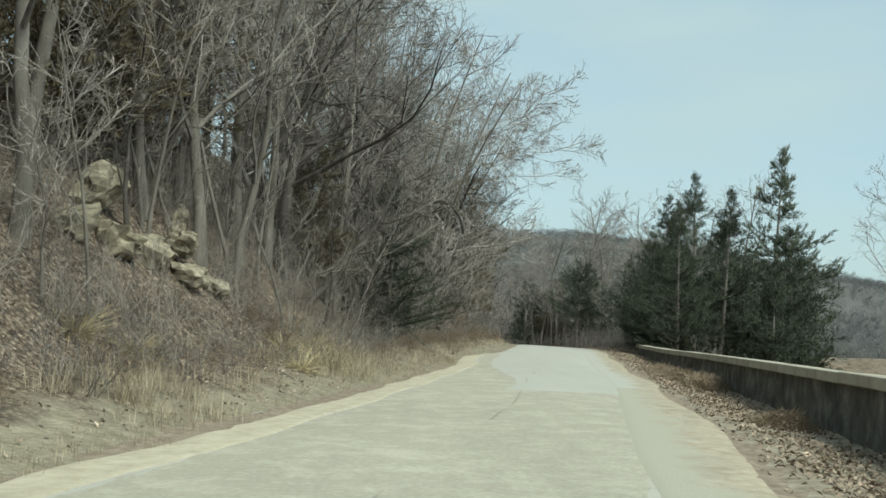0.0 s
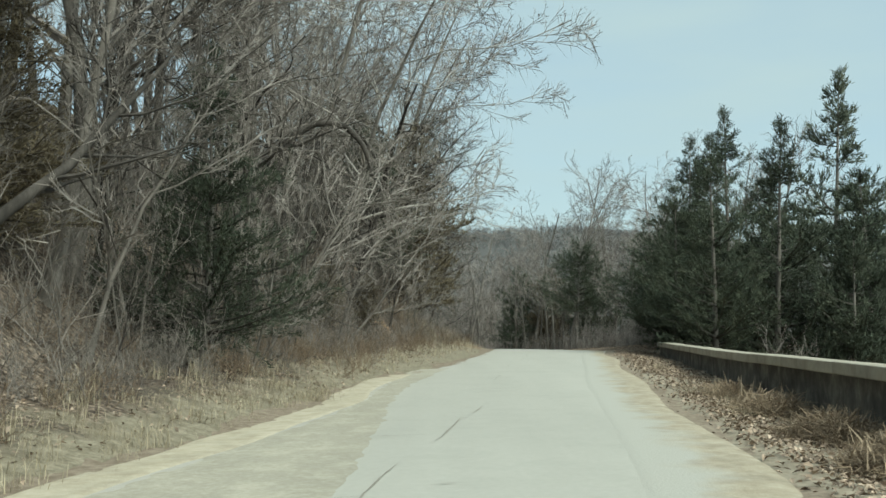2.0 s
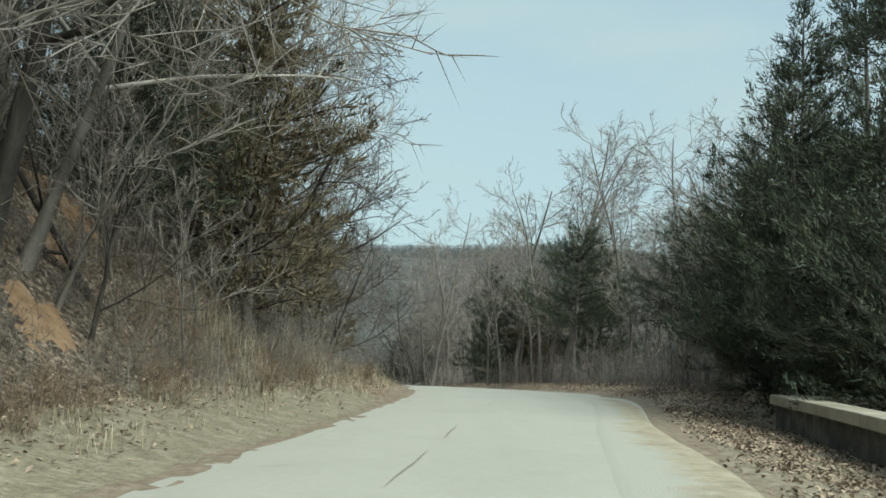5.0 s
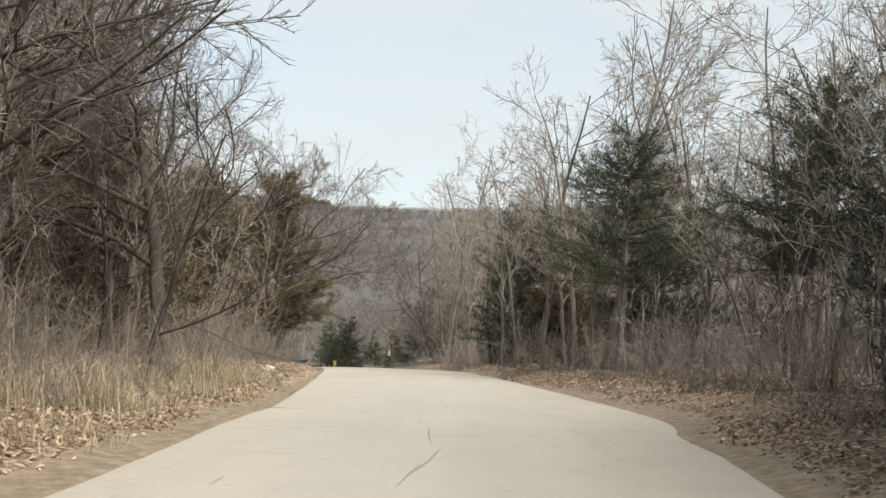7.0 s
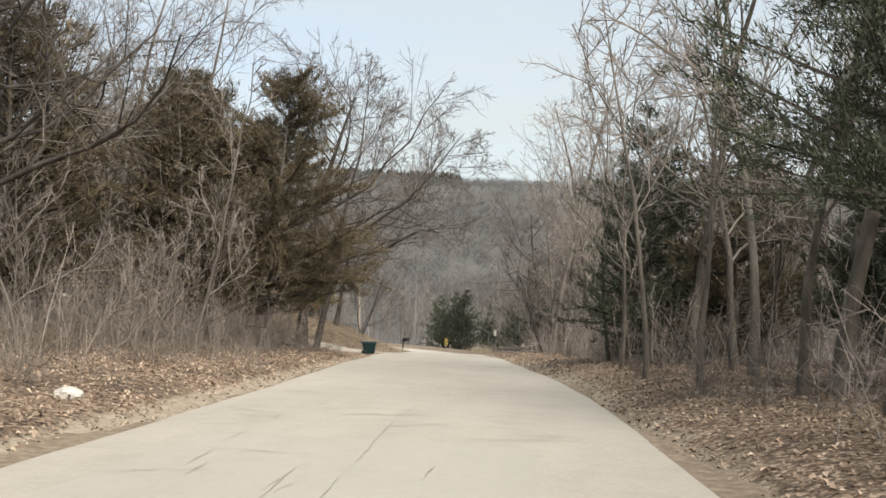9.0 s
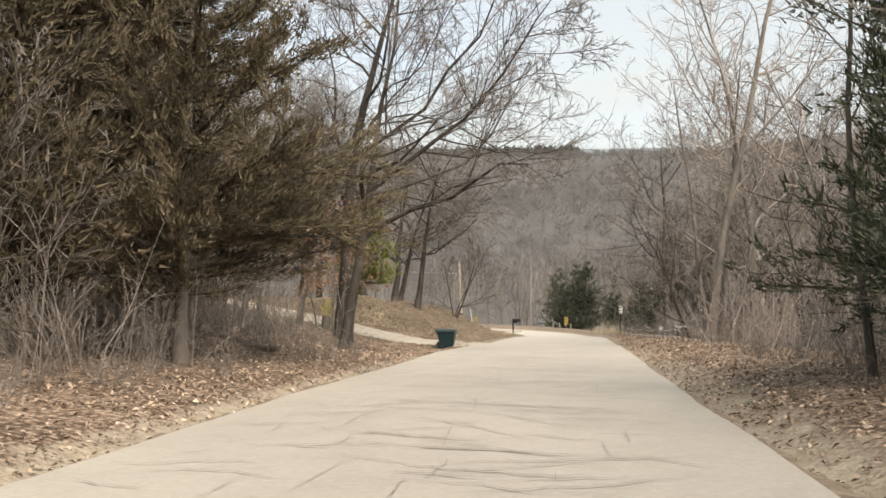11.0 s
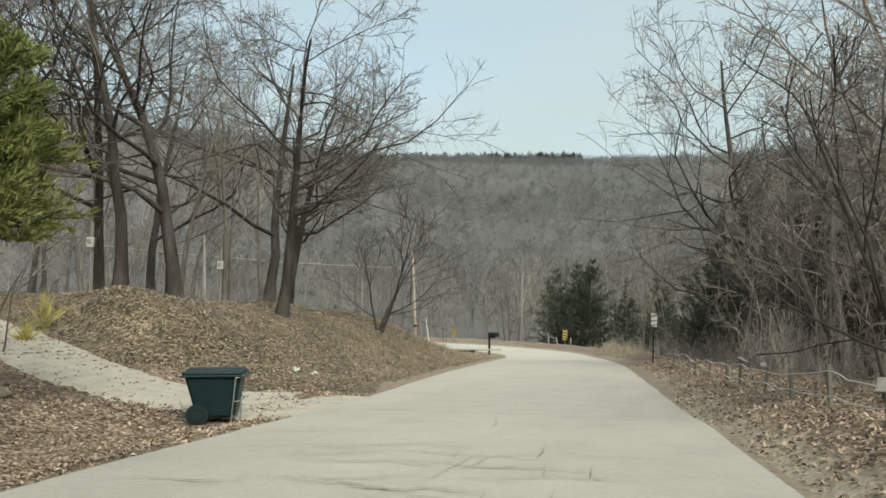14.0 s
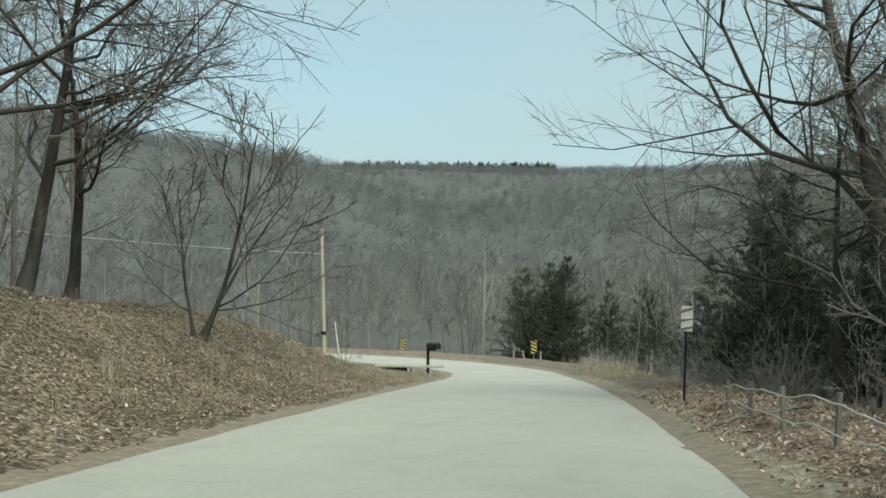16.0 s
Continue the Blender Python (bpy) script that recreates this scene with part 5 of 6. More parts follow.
def build_road_details():
    ln, nm = span(22, 92)
    t = ln[:, 1]
    a = -0.75 - 1.65 * step01(t, 24, 38)
    me = ribbon("resurfaced_lane", ln, nm, a, 2.55 - 0.2 * step01(t, 40, 60), 0.008, M_PATCH, 0.10, 9, 3)
    tagged(new("resurfaced_lane", me), "paler grey resurfaced stretch of the road", "road surface", kind="structure")
    ln, nm = span(-14, 47)
    t = ln[:, 1]
    me = ribbon("old_surface", ln, nm, -3.05 + 0 * t, 2.5 + 0 * t, 0.004, M_OLD_SEAL, 0.06, 9, 6)
    tagged(new("old_surface", me), "yellowed old chip seal with worn wheel tracks", "road surface", kind="structure")
    ln, nm = span(-14, 44)
    me = ribbon("sandy_edge", ln, nm, -3.4 - 0.06 * np.sin(ln[:, 1] * 1.7), -2.58 - 0.06 * np.sin(ln[:, 1]), 0.0125, M_SAND_PALE, 0.05, 11, 4)
    tagged(new("sandy_edge", me), "pale sand washed along the road edge", "road edge", kind="structure")
    for y0, y1, mat in ((-14, 25, M_SAND_OLD), (24.7, 70, M_SAND_EDGE)):
        ln, nm = span(y0, y1)
        t = ln[:, 1]
        far = 3.25 + 0.12 * np.sin(t * 0.5) - 0.2 * step01(t, 48, 62)
        me = ribbon("sandy_edge", ln, nm, 1.95 + 0.08 * np.sin(t * 0.31), far, 0.0125, mat, 0.05, 12, 7)
        at = me.attributes.new("across", "FLOAT", "POINT")
        at.data.foreach_set("value", np.tile(np.linspace(0, 1, 12), len(ln)))
        tagged(new("sandy_edge", me), "pale sand fading into the paving by the wall", "road edge", kind="structure")
    n, cols = len(LINE), 6
    rng = np.random.default_rng(9)
    t = np.linspace(0, 1, cols)
    for side, word in ((-1, "brown dirt shoulder strewn with fine gravel"), (1, "narrow gravelly dirt edge along the road")):
        wob = np.convolve(rng.normal(size=n + 24), np.hanning(13) / 6, "same")[12:-12] * 0.2
        edge = left_edge(LINE[:, 1]) if side < 0 else right_edge(LINE[:, 1])
        wide = 1.0 - 0.42 * step01(LINE[:, 1], 84, 96) * (1 - step01(LINE[:, 1], 148, 156))
        u = side * (edge[:, None] - 0.3 + (wide + wob)[:, None] * t)
        v = np.empty((n, cols, 3))
        v[..., :2] = LINE[:, None, :2] + NORMAL[:, None] * u[..., None]
        outer = land(v[:, -1, 0], v[:, -1, 1]) - 0.015
        inner = LINE[:, 2] - 0.0027 * edge**2 + tilt_at(LINE[:, 1]) * side * edge - 0.012
        w = np.clip(t - 0.3, 0, 1) / 0.7
        v[..., 2] = inner[:, None] * (1 - w) + outer[:, None] * w + rng.normal(size=(n, cols)) * (0.005 + 0.012 * t**2)
        i = (np.arange(n - 1)[:, None] * cols + np.arange(cols - 1)).ravel()
        me = mesh_from("road_edge", v.reshape(-1, 3), np.stack([i, i + 1, i + cols + 1, i + cols], 1), M_GRAVEL, True)
        tagged(new("road_edge", me), word, "road edge", kind="structure")


def build_cracks():
    """Cracks in the road: thin, crooked, dark, a hair above the surface."""
    rng = np.random.default_rng(5)
    vs, fs, base = [], [], 0
    plan = [(s + rng.uniform(-2, 2), -0.15 + rng.normal() * 0.06, 1, rng.uniform(1.2, 4.5)) for s in np.arange(-4, 64, 5.5)]
    plan += [(rng.uniform(92, 148), rng.uniform(-2.4, 2.6), 0, rng.uniform(0.25, 1.0) + rng.random() ** 3 * 1.8) for _ in range(230)]
    plan += [(s + rng.uniform(-1, 1), 0.1 + 0.05 * rng.normal(), 1, rng.uniform(0.8, 2.6)) for s in np.arange(66, 150, 2.6)]
    plan += [(rng.uniform(66, 150), rng.uniform(-2.2, 2.2), 1, rng.uniform(0.4, 1.6)) for _ in range(60)]
    plan += [(rng.uniform(66, 96), rng.uniform(-2.2, 2.2), 0, rng.uniform(0.3, 1.4)) for _ in range(26)]
    plan += [(rng.uniform(22, 60), rng.uniform(-2.0, 2.0), 0, rng.uniform(0.3, 1.2)) for _ in range(22)]
    wide = len(plan)
    plan += [(rng.uniform(106, 132), rng.uniform(-1.0, 1.6), 0, rng.uniform(1.6, 3.8)) for _ in range(17)]
    plan += [(rng.uniform(84, 106), rng.uniform(-1.0, 1.6), 0, rng.uniform(0.7, 1.8)) for _ in range(5)]
    plan += [(rng.uniform(104, 138), rng.uniform(-2.2, 2.4), k % 3 == 0, rng.uniform(0.4, 1.5)) for k in range(110)]
    narrow = len(plan)
    plan += [(rng.uniform(150, 176), rng.uniform(-2.0, 1.8), rng.integers(0, 2), rng.uniform(0.3, 1.3)) for _ in range(24)]
    for nth, (s, u, along, length) in enumerate(plan):
        n = max(4, int(length / 0.1))
        t = np.linspace(0, length, n)
        wob = np.cumsum(rng.normal(size=n)) * (0.006 if along else 0.026) + rng.normal() * (0.05 if along else 0.22) * t
        ss, uu = (s + t, u + wob) if along else (s + wob * 1.6, u + t - length / 2)
        keep = np.abs(uu) < 2.8
        if keep.sum() < 3:
            continue
        ss, uu = ss[keep], uu[keep]
        f = np.interp(ss, LINE[:-260, 1], np.arange(len(LINE) - 260))
        i = f.astype(int)
        w = (f - i)[:, None]
        c = LINE[i] * (1 - w) + LINE[i + 1] * w
        nm = NORMAL[i]
        x = c[:, :2] + nm * uu[:, None]
        z = c[:, 2] - 0.0027 * uu**2 + tilt_at(c[:, 1]) * uu + 0.0205
        d = np.gradient(x, axis=0)
        d /= np.linalg.norm(d, axis=1, keepdims=True) + 1e-9
        hw = (2.4 if nth < 13 else 1.0 if along else 2.5 if wide <= nth < narrow else 1.8) * (0.0025 + (0.003 + 0.004 * rng.random() ** 2) * rng.random(len(x)))[:, None] * np.sin(np.linspace(0.25, 2.9, len(x)))[:, None]
        sd = np.column_stack([-d[:, 1], d[:, 0]]) * hw
        v = np.stack([np.column_stack([x - sd, z]), np.column_stack([x + sd, z])], 1).reshape(-1, 3)
        k = np.arange(len(x) - 1)[:, None] * 2 + base
        vs.append(v)
        fs.append(k + [0, 1, 3, 2])
        base += len(v)
    me = mesh_from("crack", np.vstack(vs), np.vstack(fs), M_CRACK)
    tagged(new("crack", me), "fine dark cracks across the worn road surface", "crack", kind="stuff")


build_road_details()
build_cracks()

# ================= things by the road =================


def box(bm, cx, cy, cz, sx, sy, sz, bevel=0.0):
    """Adds a box, bevelled, to a bmesh."""
    made = bmesh.ops.create_cube(bm, size=1.0, matrix=Matrix.Translation((cx, cy, cz)) @ Matrix.Diagonal((sx, sy, sz, 1)))
    if bevel:
        edges = list({e for v in made["verts"] for e in v.link_edges})
        bmesh.ops.bevel(bm, geom=edges, offset=bevel, segments=2, affect="EDGES", profile=0.5)
    return made["verts"]


def rod(bm, a, b, r0, r1=None, sides=10):
    """Adds a round bar from a to b."""
    a, b = Vector(a), Vector(b)
    d = b - a
    m = Matrix.Translation((a + b) / 2) @ d.to_track_quat("Z", "Y").to_matrix().to_4x4()
    bmesh.ops.create_cone(bm, cap_ends=True, segments=sides, radius1=r0, radius2=r0 if r1 is None else r1, depth=d.length, matrix=m)


def fresh():
    return bmesh.new()


def build_wall():
    """The low parapet: a rough stone wall under a concrete coping, with a short return at its end."""
    wall = new("parapet")
    tagged(wall, "low weathered roadside wall of dark stone with a pale concrete coping", "wall", kind="structure")
    ln, nm = span(-22, 62.4)
    n = len(ln)
    top = -0.32 - 0.16 * step01(ln[:, 1], 0, 64)

    def prism(name, u0, u1, z0, z1, mat, jitter, seed):
        rng = np.random.default_rng(seed)
        j = lambda: rng.normal(size=n) * jitter  # noqa: E731
        rows = []
        for u, z in ((u0, z0), (u0, z1), (u1, z1), (u1, z0)):
            rows.append(np.column_stack([ln[:, :2] + nm * (u + j())[:, None], z + j() * 0.5]))
        v = np.stack(rows, 1).reshape(-1, 3)
        i = np.arange(n - 1)[:, None] * 4
        f = np.vstack([i + [a, b, b + 4, a + 4] for a, b in ((0, 1), (1, 2), (2, 3), (3, 0))] + [np.array([[0, 3, 2, 1]]), np.array([[0, 1, 2, 3]]) + (n - 1) * 4])
        return part(name, mesh_from(name, v, f, mat), None, wall)

    prism("wall_core", 5.52, 5.86, top - 1.5, top - 0.19, M_STONE, 0.008, 1)
    # coping slabs
    cuts = list(range(0, n - 1, 11)) + [n - 1]
    rng = np.random.default_rng(3)
    for a, b in zip(cuts[:-1], cuts[1:]):
        bm = fresh()
        p0, p1 = ln[a, :2] + nm[a] * 5.68, ln[b, :2] + nm[b] * 5.68
        d = p1 - p0
        length = float(np.hypot(*d))
        box(bm, 0, 0, 0, length - 0.012, 0.56, 0.19, 0.018)
        slab = part("coping_slab", bm, M_CONCRETE, wall)
        c = (p0 + p1) / 2
        slope = math.degrees(math.atan2(top[b] - top[a], length))
        slab.matrix_basis = pose(c[0], c[1], (top[a] + top[b]) / 2 - 0.095 + rng.normal() * 0.004, rng.normal() * 0.3, -slope, math.degrees(math.atan2(d[1], d[0])) + rng.normal() * 0.2)
    # the return
    x, y, _ = beside(62.4, 6.9)
    bm = fresh()
    box(bm, 0, 0, 0, 2.1, 0.52, 0.19, 0.018)
    ob = part("coping_slab", bm, M_CONCRETE, wall)
    ob.matrix_basis = pose(x, y + 0.05, -0.57, 0, 0, 8)
    bm = fresh()
    box(bm, 0, 0, 0, 2.0, 0.34, 1.2, 0.02)
    ob = part("return_wall", bm, M_STONE, wall)
    ob.matrix_basis = pose(x, y + 0.05, -1.27, 0, 0, 8)


def build_bin():
    """A big wheeled refuse cart seen from its side."""
    ob = new("wheeled_bin")
    tagged(ob, "dark green wheeled rubbish bin with closed lid on dirt", "rubbish bin")
    bm = fresh()
    vs = box(bm, 0, 0, 0.5, 0.98, 0.78, 0.8)
    for v in bm.verts:
        f = 0.72 if v.co.z < 0.5 else 1.0
        v.co.x *= f
        v.co.y *= f
        if v.co.z < 0.5 and v.co.x < 0:
            v.co.x += 0.05
    bmesh.ops.bevel(bm, geom=list(bm.edges), offset=0.05, segments=3, affect="EDGES")
    part("body", bm, M_BIN, ob)
    bm = fresh()
    box(bm, 0, 0, 0.895, 1.06, 0.86, 0.05, 0.02)
    part("rim", bm, M_BIN, ob)
    bm = fresh()
    box(bm, -0.02, 0, 0.945, 1.02, 0.82, 0.06, 0.025)
    box(bm, -0.02, 0, 0.972, 0.8, 0.62, 0.03, 0.014)
    part("lid", bm, M_BIN, ob, "slightly domed dark green lid")
    bm = fresh()
    rod(bm, (-0.56, -0.34, 0.88), (-0.56, 0.34, 0.88), 0.018)
    rod(bm, (-0.48, -0.34, 0.88), (-0.565, -0.34, 0.88), 0.018)
    rod(bm, (-0.48, 0.34, 0.88), (-0.565, 0.34, 0.88), 0.018)
    part("handle", bm, M_BIN, ob)
    for sy in (-1, 1):
        wheel = new("wheel")
        wheel.parent = ob
        bm = fresh()
        rod(bm, (-0.27, sy * 0.29, 0.15), (-0.27, sy * 0.38, 0.15), 0.15, sides=24)
        part("tyre", bm, M_RUBBER_SHADE, wheel)
        bm = fresh()
        rod(bm, (-0.27, sy * 0.32, 0.15), (-0.27, sy * 0.388, 0.15), 0.08, sides=16)
        part("rim", bm, M_BIN, wheel)
    bm = fresh()
    rod(bm, (-0.27, -0.3, 0.15), (-0.27, 0.3, 0.15), 0.012)
    part("axle", bm, M_METAL, ob, "bare metal axle")
    for sy in (-1, 1):
        bm = fresh()
        rod(bm, (-0.27, sy * 0.3, 0.17), (-0.27, sy * 0.375, 0.17), 0.2, sides=20)
        part("wheel_arch", bm, M_BIN, ob)
    for sy in (-1, 1):
        bm = fresh()
        rod(bm, (0.31, sy * 0.36, 0.0), (0.40, sy * 0.41, 0.86), 0.014)
        rod(bm, (0.40, sy * 0.42, 0.86), (0.54, sy * 0.40, 0.90), 0.014)
        part("support_bar", bm, M_METAL, ob, "bent galvanised support bar")
    bm = fresh()
    rod(bm, (0.36, -0.42, 0.42), (0.47, -0.3, 0.42), 0.012)
    rod(bm, (0.47, -0.3, 0.42), (0.47, 0.3, 0.42), 0.012)
    rod(bm, (0.47, 0.3, 0.42), (0.36, 0.42, 0.42), 0.012)
    rod(bm, (0.46, -0.3, 0.0), (0.48, -0.3, 0.44), 0.012)
    part("lift_bar", bm, M_METAL, ob, "galvanised lifting bar")
    x, y = -6.87, 143.56
    ob.matrix_basis = pose(x, y, ground_at(x, y), 0, 0, 22) @ Matrix.Diagonal((1.02, 1.0, 0.95, 1))


def build_mailbox():
    ob = new("mailbox")
    tagged(ob, "black rural mailbox on a black post beside the road", "mailbox")
    bm = fresh()
    box(bm, 0, 0, 0.62, 0.10, 0.10, 1.3, 0.008)
    part("post", bm, M_BLACK, ob)
    bm = fresh()
    box(bm, 0.2, 0, 1.12, 0.5, 0.09, 0.08, 0.008)
    part("arm", bm, M_BLACK, ob)
    bm = fresh()
    prof = [(-0.15, 0.0), (0.15, 0.0), (0.15, 0.16), (0.11, 0.24), (0.05, 0.28), (-0.05, 0.28), (-0.11, 0.24), (-0.15, 0.16)]
    a = [bm.verts.new((0.02, y, 1.17 + z)) for y, z in prof]
    b = [bm.verts.new((0.66, y, 1.17 + z)) for y, z in prof]
    bm.faces.new(a[::-1])
    bm.faces.new(b)
    for k in range(8):
        bm.faces.new((a[k], a[(k + 1) % 8], b[(k + 1) % 8], b[k]))
    bmesh.ops.bevel(bm, geom=[e for e in bm.edges if abs(e.verts[0].co.x - e.verts[1].co.x) < 0.01], offset=0.01, segments=1, affect="EDGES")
    part("box", bm, M_BLACK, ob)
    bm = fresh()
    box(bm, 0.45, 0.165, 1.42, 0.05, 0.012, 0.16, 0.003)
    part("flag", bm, M_BLACK, ob)
    x, y = -17.9, 202.4
    ob.matrix_basis = pose(x, y, ground_at(x, y) - 0.05, 0, 0, -25) @ Matrix.Diagonal((1.3, 1.3, 1.3, 1))


def build_chevron(x, y, turn):
    """A narrow object marker: black slanting bars on yellow, on a thin post."""
    ob = new("curve_marker")
    tagged(ob, "yellow and black slanted-bar curve marker on a thin post", "road sign", "curve markers")
    bm = fresh()
    rod(bm, (0, 0, -0.4), (0, 0, 2.3), 0.035, sides=8)
    part("post", bm, M_METAL, ob)
    bm = fresh()
    box(bm, 0, -0.05, 1.75, 0.55, 0.02, 1.25, 0.006)
    part("plate", bm, M_YELLOW, ob)
    for k in range(4):
        bm = fresh()
        z = 1.22 + k * 0.33
        q = [bm.verts.new(c) for c in ((-0.26, -0.066, z + 0.28), (-0.26, -0.066, z + 0.12), (0.26, -0.066, z - 0.10), (0.26, -0.066, z + 0.06))]
        face = bm.faces.new(q)
        out = bmesh.ops.extrude_face_region(bm, geom=[face])
        for v in out["geom"]:
            if isinstance(v, bmesh.types.BMVert):
                v.co.y += 0.004
        part("bar", bm, M_BLACK, ob, "black slanting bar")
    ob.matrix_basis = pose(x, y, ground_at(x, y), 0, 0, turn)


def build_sign():
    """A narrow weathered sign on a dark post by the fence."""
    ob = new("road_sign")
    tagged(ob, "narrow faded grey and white road sign on a dark post", "road sign")
    bm = fresh()
    rod(bm, (0, 0, -0.3), (0, 0, 2.2), 0.03, sides=8)
    part("post", bm, M_BLACK, ob)
    bm = fresh()
    box(bm, 0, -0.04, 1.97, 0.27, 0.014, 0.6, 0.005)
    part("plate", bm, M_WHITE, ob)
    for z, h in ((2.17, 0.08), (1.93, 0.05), (1.73, 0.07)):
        bm = fresh()
        q = [bm.verts.new(c) for c in ((-0.133, -0.052, z - h), (0.133, -0.052, z + 0.02), (0.133, -0.052, z + h), (-0.133, -0.052, z - h + 0.08))]
        bm.faces.new(q)
        part("bar", bm, M_GREY, ob, "faded dark grey stripe")
    x, y = -1.95, 172.0
    ob.matrix_basis = pose(x, y, ground_at(x, y), 0, 2, 10)


def build_pole(x, y, height, r, lean, label, mat, arm=True):
    ob = new("utility_pole")
    tagged(ob, label, "utility pole", "poles beyond the bank")
    bm = fresh()
    rod(bm, (0, 0, -0.6), (0, 0, height), r, r * 0.72, 12)
    part("shaft", bm, mat, ob)
    if arm:
        bm = fresh()
        box(bm, 0, 0, height * 0.8, 0.12, 0.12, 0.3, 0.01)
        part("bracket", bm, M_METAL, ob)
        bm = fresh()
        rod(bm, (0, 0, height * 0.22), (0, 0, height * 0.22 + 0.18), r * 1.06, r * 1.06, 12)
        part("band", bm, M_BLACK, ob, "dark metal band")
    ob.matrix_basis = pose(x, y, ground_at(x, y), 0, lean, 0)
    return ob


def build_meter_post(x, y, height, r):
    """A grey service post with a small pale box near its top."""
    ob = new("service_post")
    tagged(ob, "thin grey service post carrying a small pale box", "post", "service posts on the bank")
    bm = fresh()
    rod(bm, (0, 0, -0.4), (0, 0, height), r, r * 0.9, 10)
    part("shaft", bm, M_GREYWOOD, ob)
    bm = fresh()
    box(bm, 0.02, -0.13, height * 0.72, 0.24, 0.14, 0.34, 0.015)
    case = part("box", bm, M_WHITE, ob, "small weathered pale metal box")
    bm = fresh()
    rod(bm, (0.02, -0.19, height * 0.72 + 0.04), (0.02, -0.25, height * 0.72 + 0.04), 0.075, 0.07, 14)
    part("dial", bm, M_METAL, case)
    bm = fresh()
    rod(bm, (0.02, -0.1, height * 0.72 - 0.17), (0.02, -0.1, -0.3), 0.022, 0.022, 8)
    part("conduit", bm, M_METAL, ob)
    ob.matrix_basis = pose(x, y, ground_at(x, y), 0, 1.5, 8)


def cable(name, label, a, b, sag, r=0.012):
    t = np.linspace(0, 1, 24)[:, None]
    p = np.array(a)[None] * (1 - t) + np.array(b)[None] * t
    p[:, 2] -= sag * 4 * (t * (1 - t))[:, 0]
    me = mesh_from(name, *tubes(p[None], np.full((1, 24), r), 4), M_WIRE, True)
    tagged(new(name, me), label, "cable")


def build_fence():
    """An old low fence: short pale posts joined by two drooping rails of heavy wire."""
    ob = new("fence")
    tagged(ob, "old low fence of pale posts and two sagging wires among leaves", "fence")
    rng = np.random.default_rng(8)
    tops, mids = [], []
    for s in np.arange(133.5, 170, 2.45):
        x, y, z = beside(s + rng.normal() * 0.2, 5.5 + rng.normal() * 0.08 - 0.6 * float(step01(np.array(s), 136, 162)))
        bm = fresh()
        h = rng.uniform(0.52, 0.66)
        box(bm, 0, 0, h / 2 - 0.15, 0.065, 0.055, h + 0.3, 0.01)
        post = part("post", bm, M_FENCE, ob)
        post.matrix_basis = pose(x, y, z, rng.normal() * 4, rng.normal() * 5, rng.uniform(0, 40))
        if s < 152 and rng.random() < 0.7:
            bm = fresh()
            box(bm, 0.08, 0, h + 0.02, 0.28, 0.12, 0.03, 0.006)
            cap = part("cap_board", bm, M_GREYWOOD, ob, "tilted weathered grey board")
            cap.matrix_basis = pose(x, y, z, rng.normal() * 5, -18 + rng.normal() * 6, 100 + rng.normal() * 20)
        tops.append((x - 0.06, y, z + h - 0.06))
        mids.append((x - 0.06, y, z + 0.22))
    for pts in (tops, mids):
        p = smooth_line(pts, 0.4)
        p[:, 2] -= 0.05 * np.abs(np.sin(np.arange(len(p)) * 0.52)) + 0.045 * rng.random(len(p))
        part("wire", mesh_from("wire", *tubes(p[None], np.full((1, len(p)), 0.0125), 6), M_WIRE, True), None, ob)


def rock_mesh(name, seed, sx, sy, sz, mat, rough=0.22, cuts=3):
    bm = fresh()
    bmesh.ops.create_icosphere(bm, subdivisions=cuts, radius=0.5)
    off = Vector((seed * 3.1, seed * 1.7, seed * 0.9))
    for v in bm.verts:
        c = v.co.copy()
        k = 1 + rough * (noise.noise(c * 2.3 + off) + 0.5 * noise.noise(c * 5.1 + off))
        q = Vector((round(c.x * 4) / 4, round(c.y * 4) / 4, round(c.z * 5) / 5))
        v.co = (c * 0.6 + q * 0.4) * k
        v.co = Vector((v.co.x * sx, v.co.y * sy, v.co.z * sz))
    me = bpy.data.meshes.new(name)
    bm.to_mesh(me)
    bm.free()
    me.materials.append(mat)
    return me


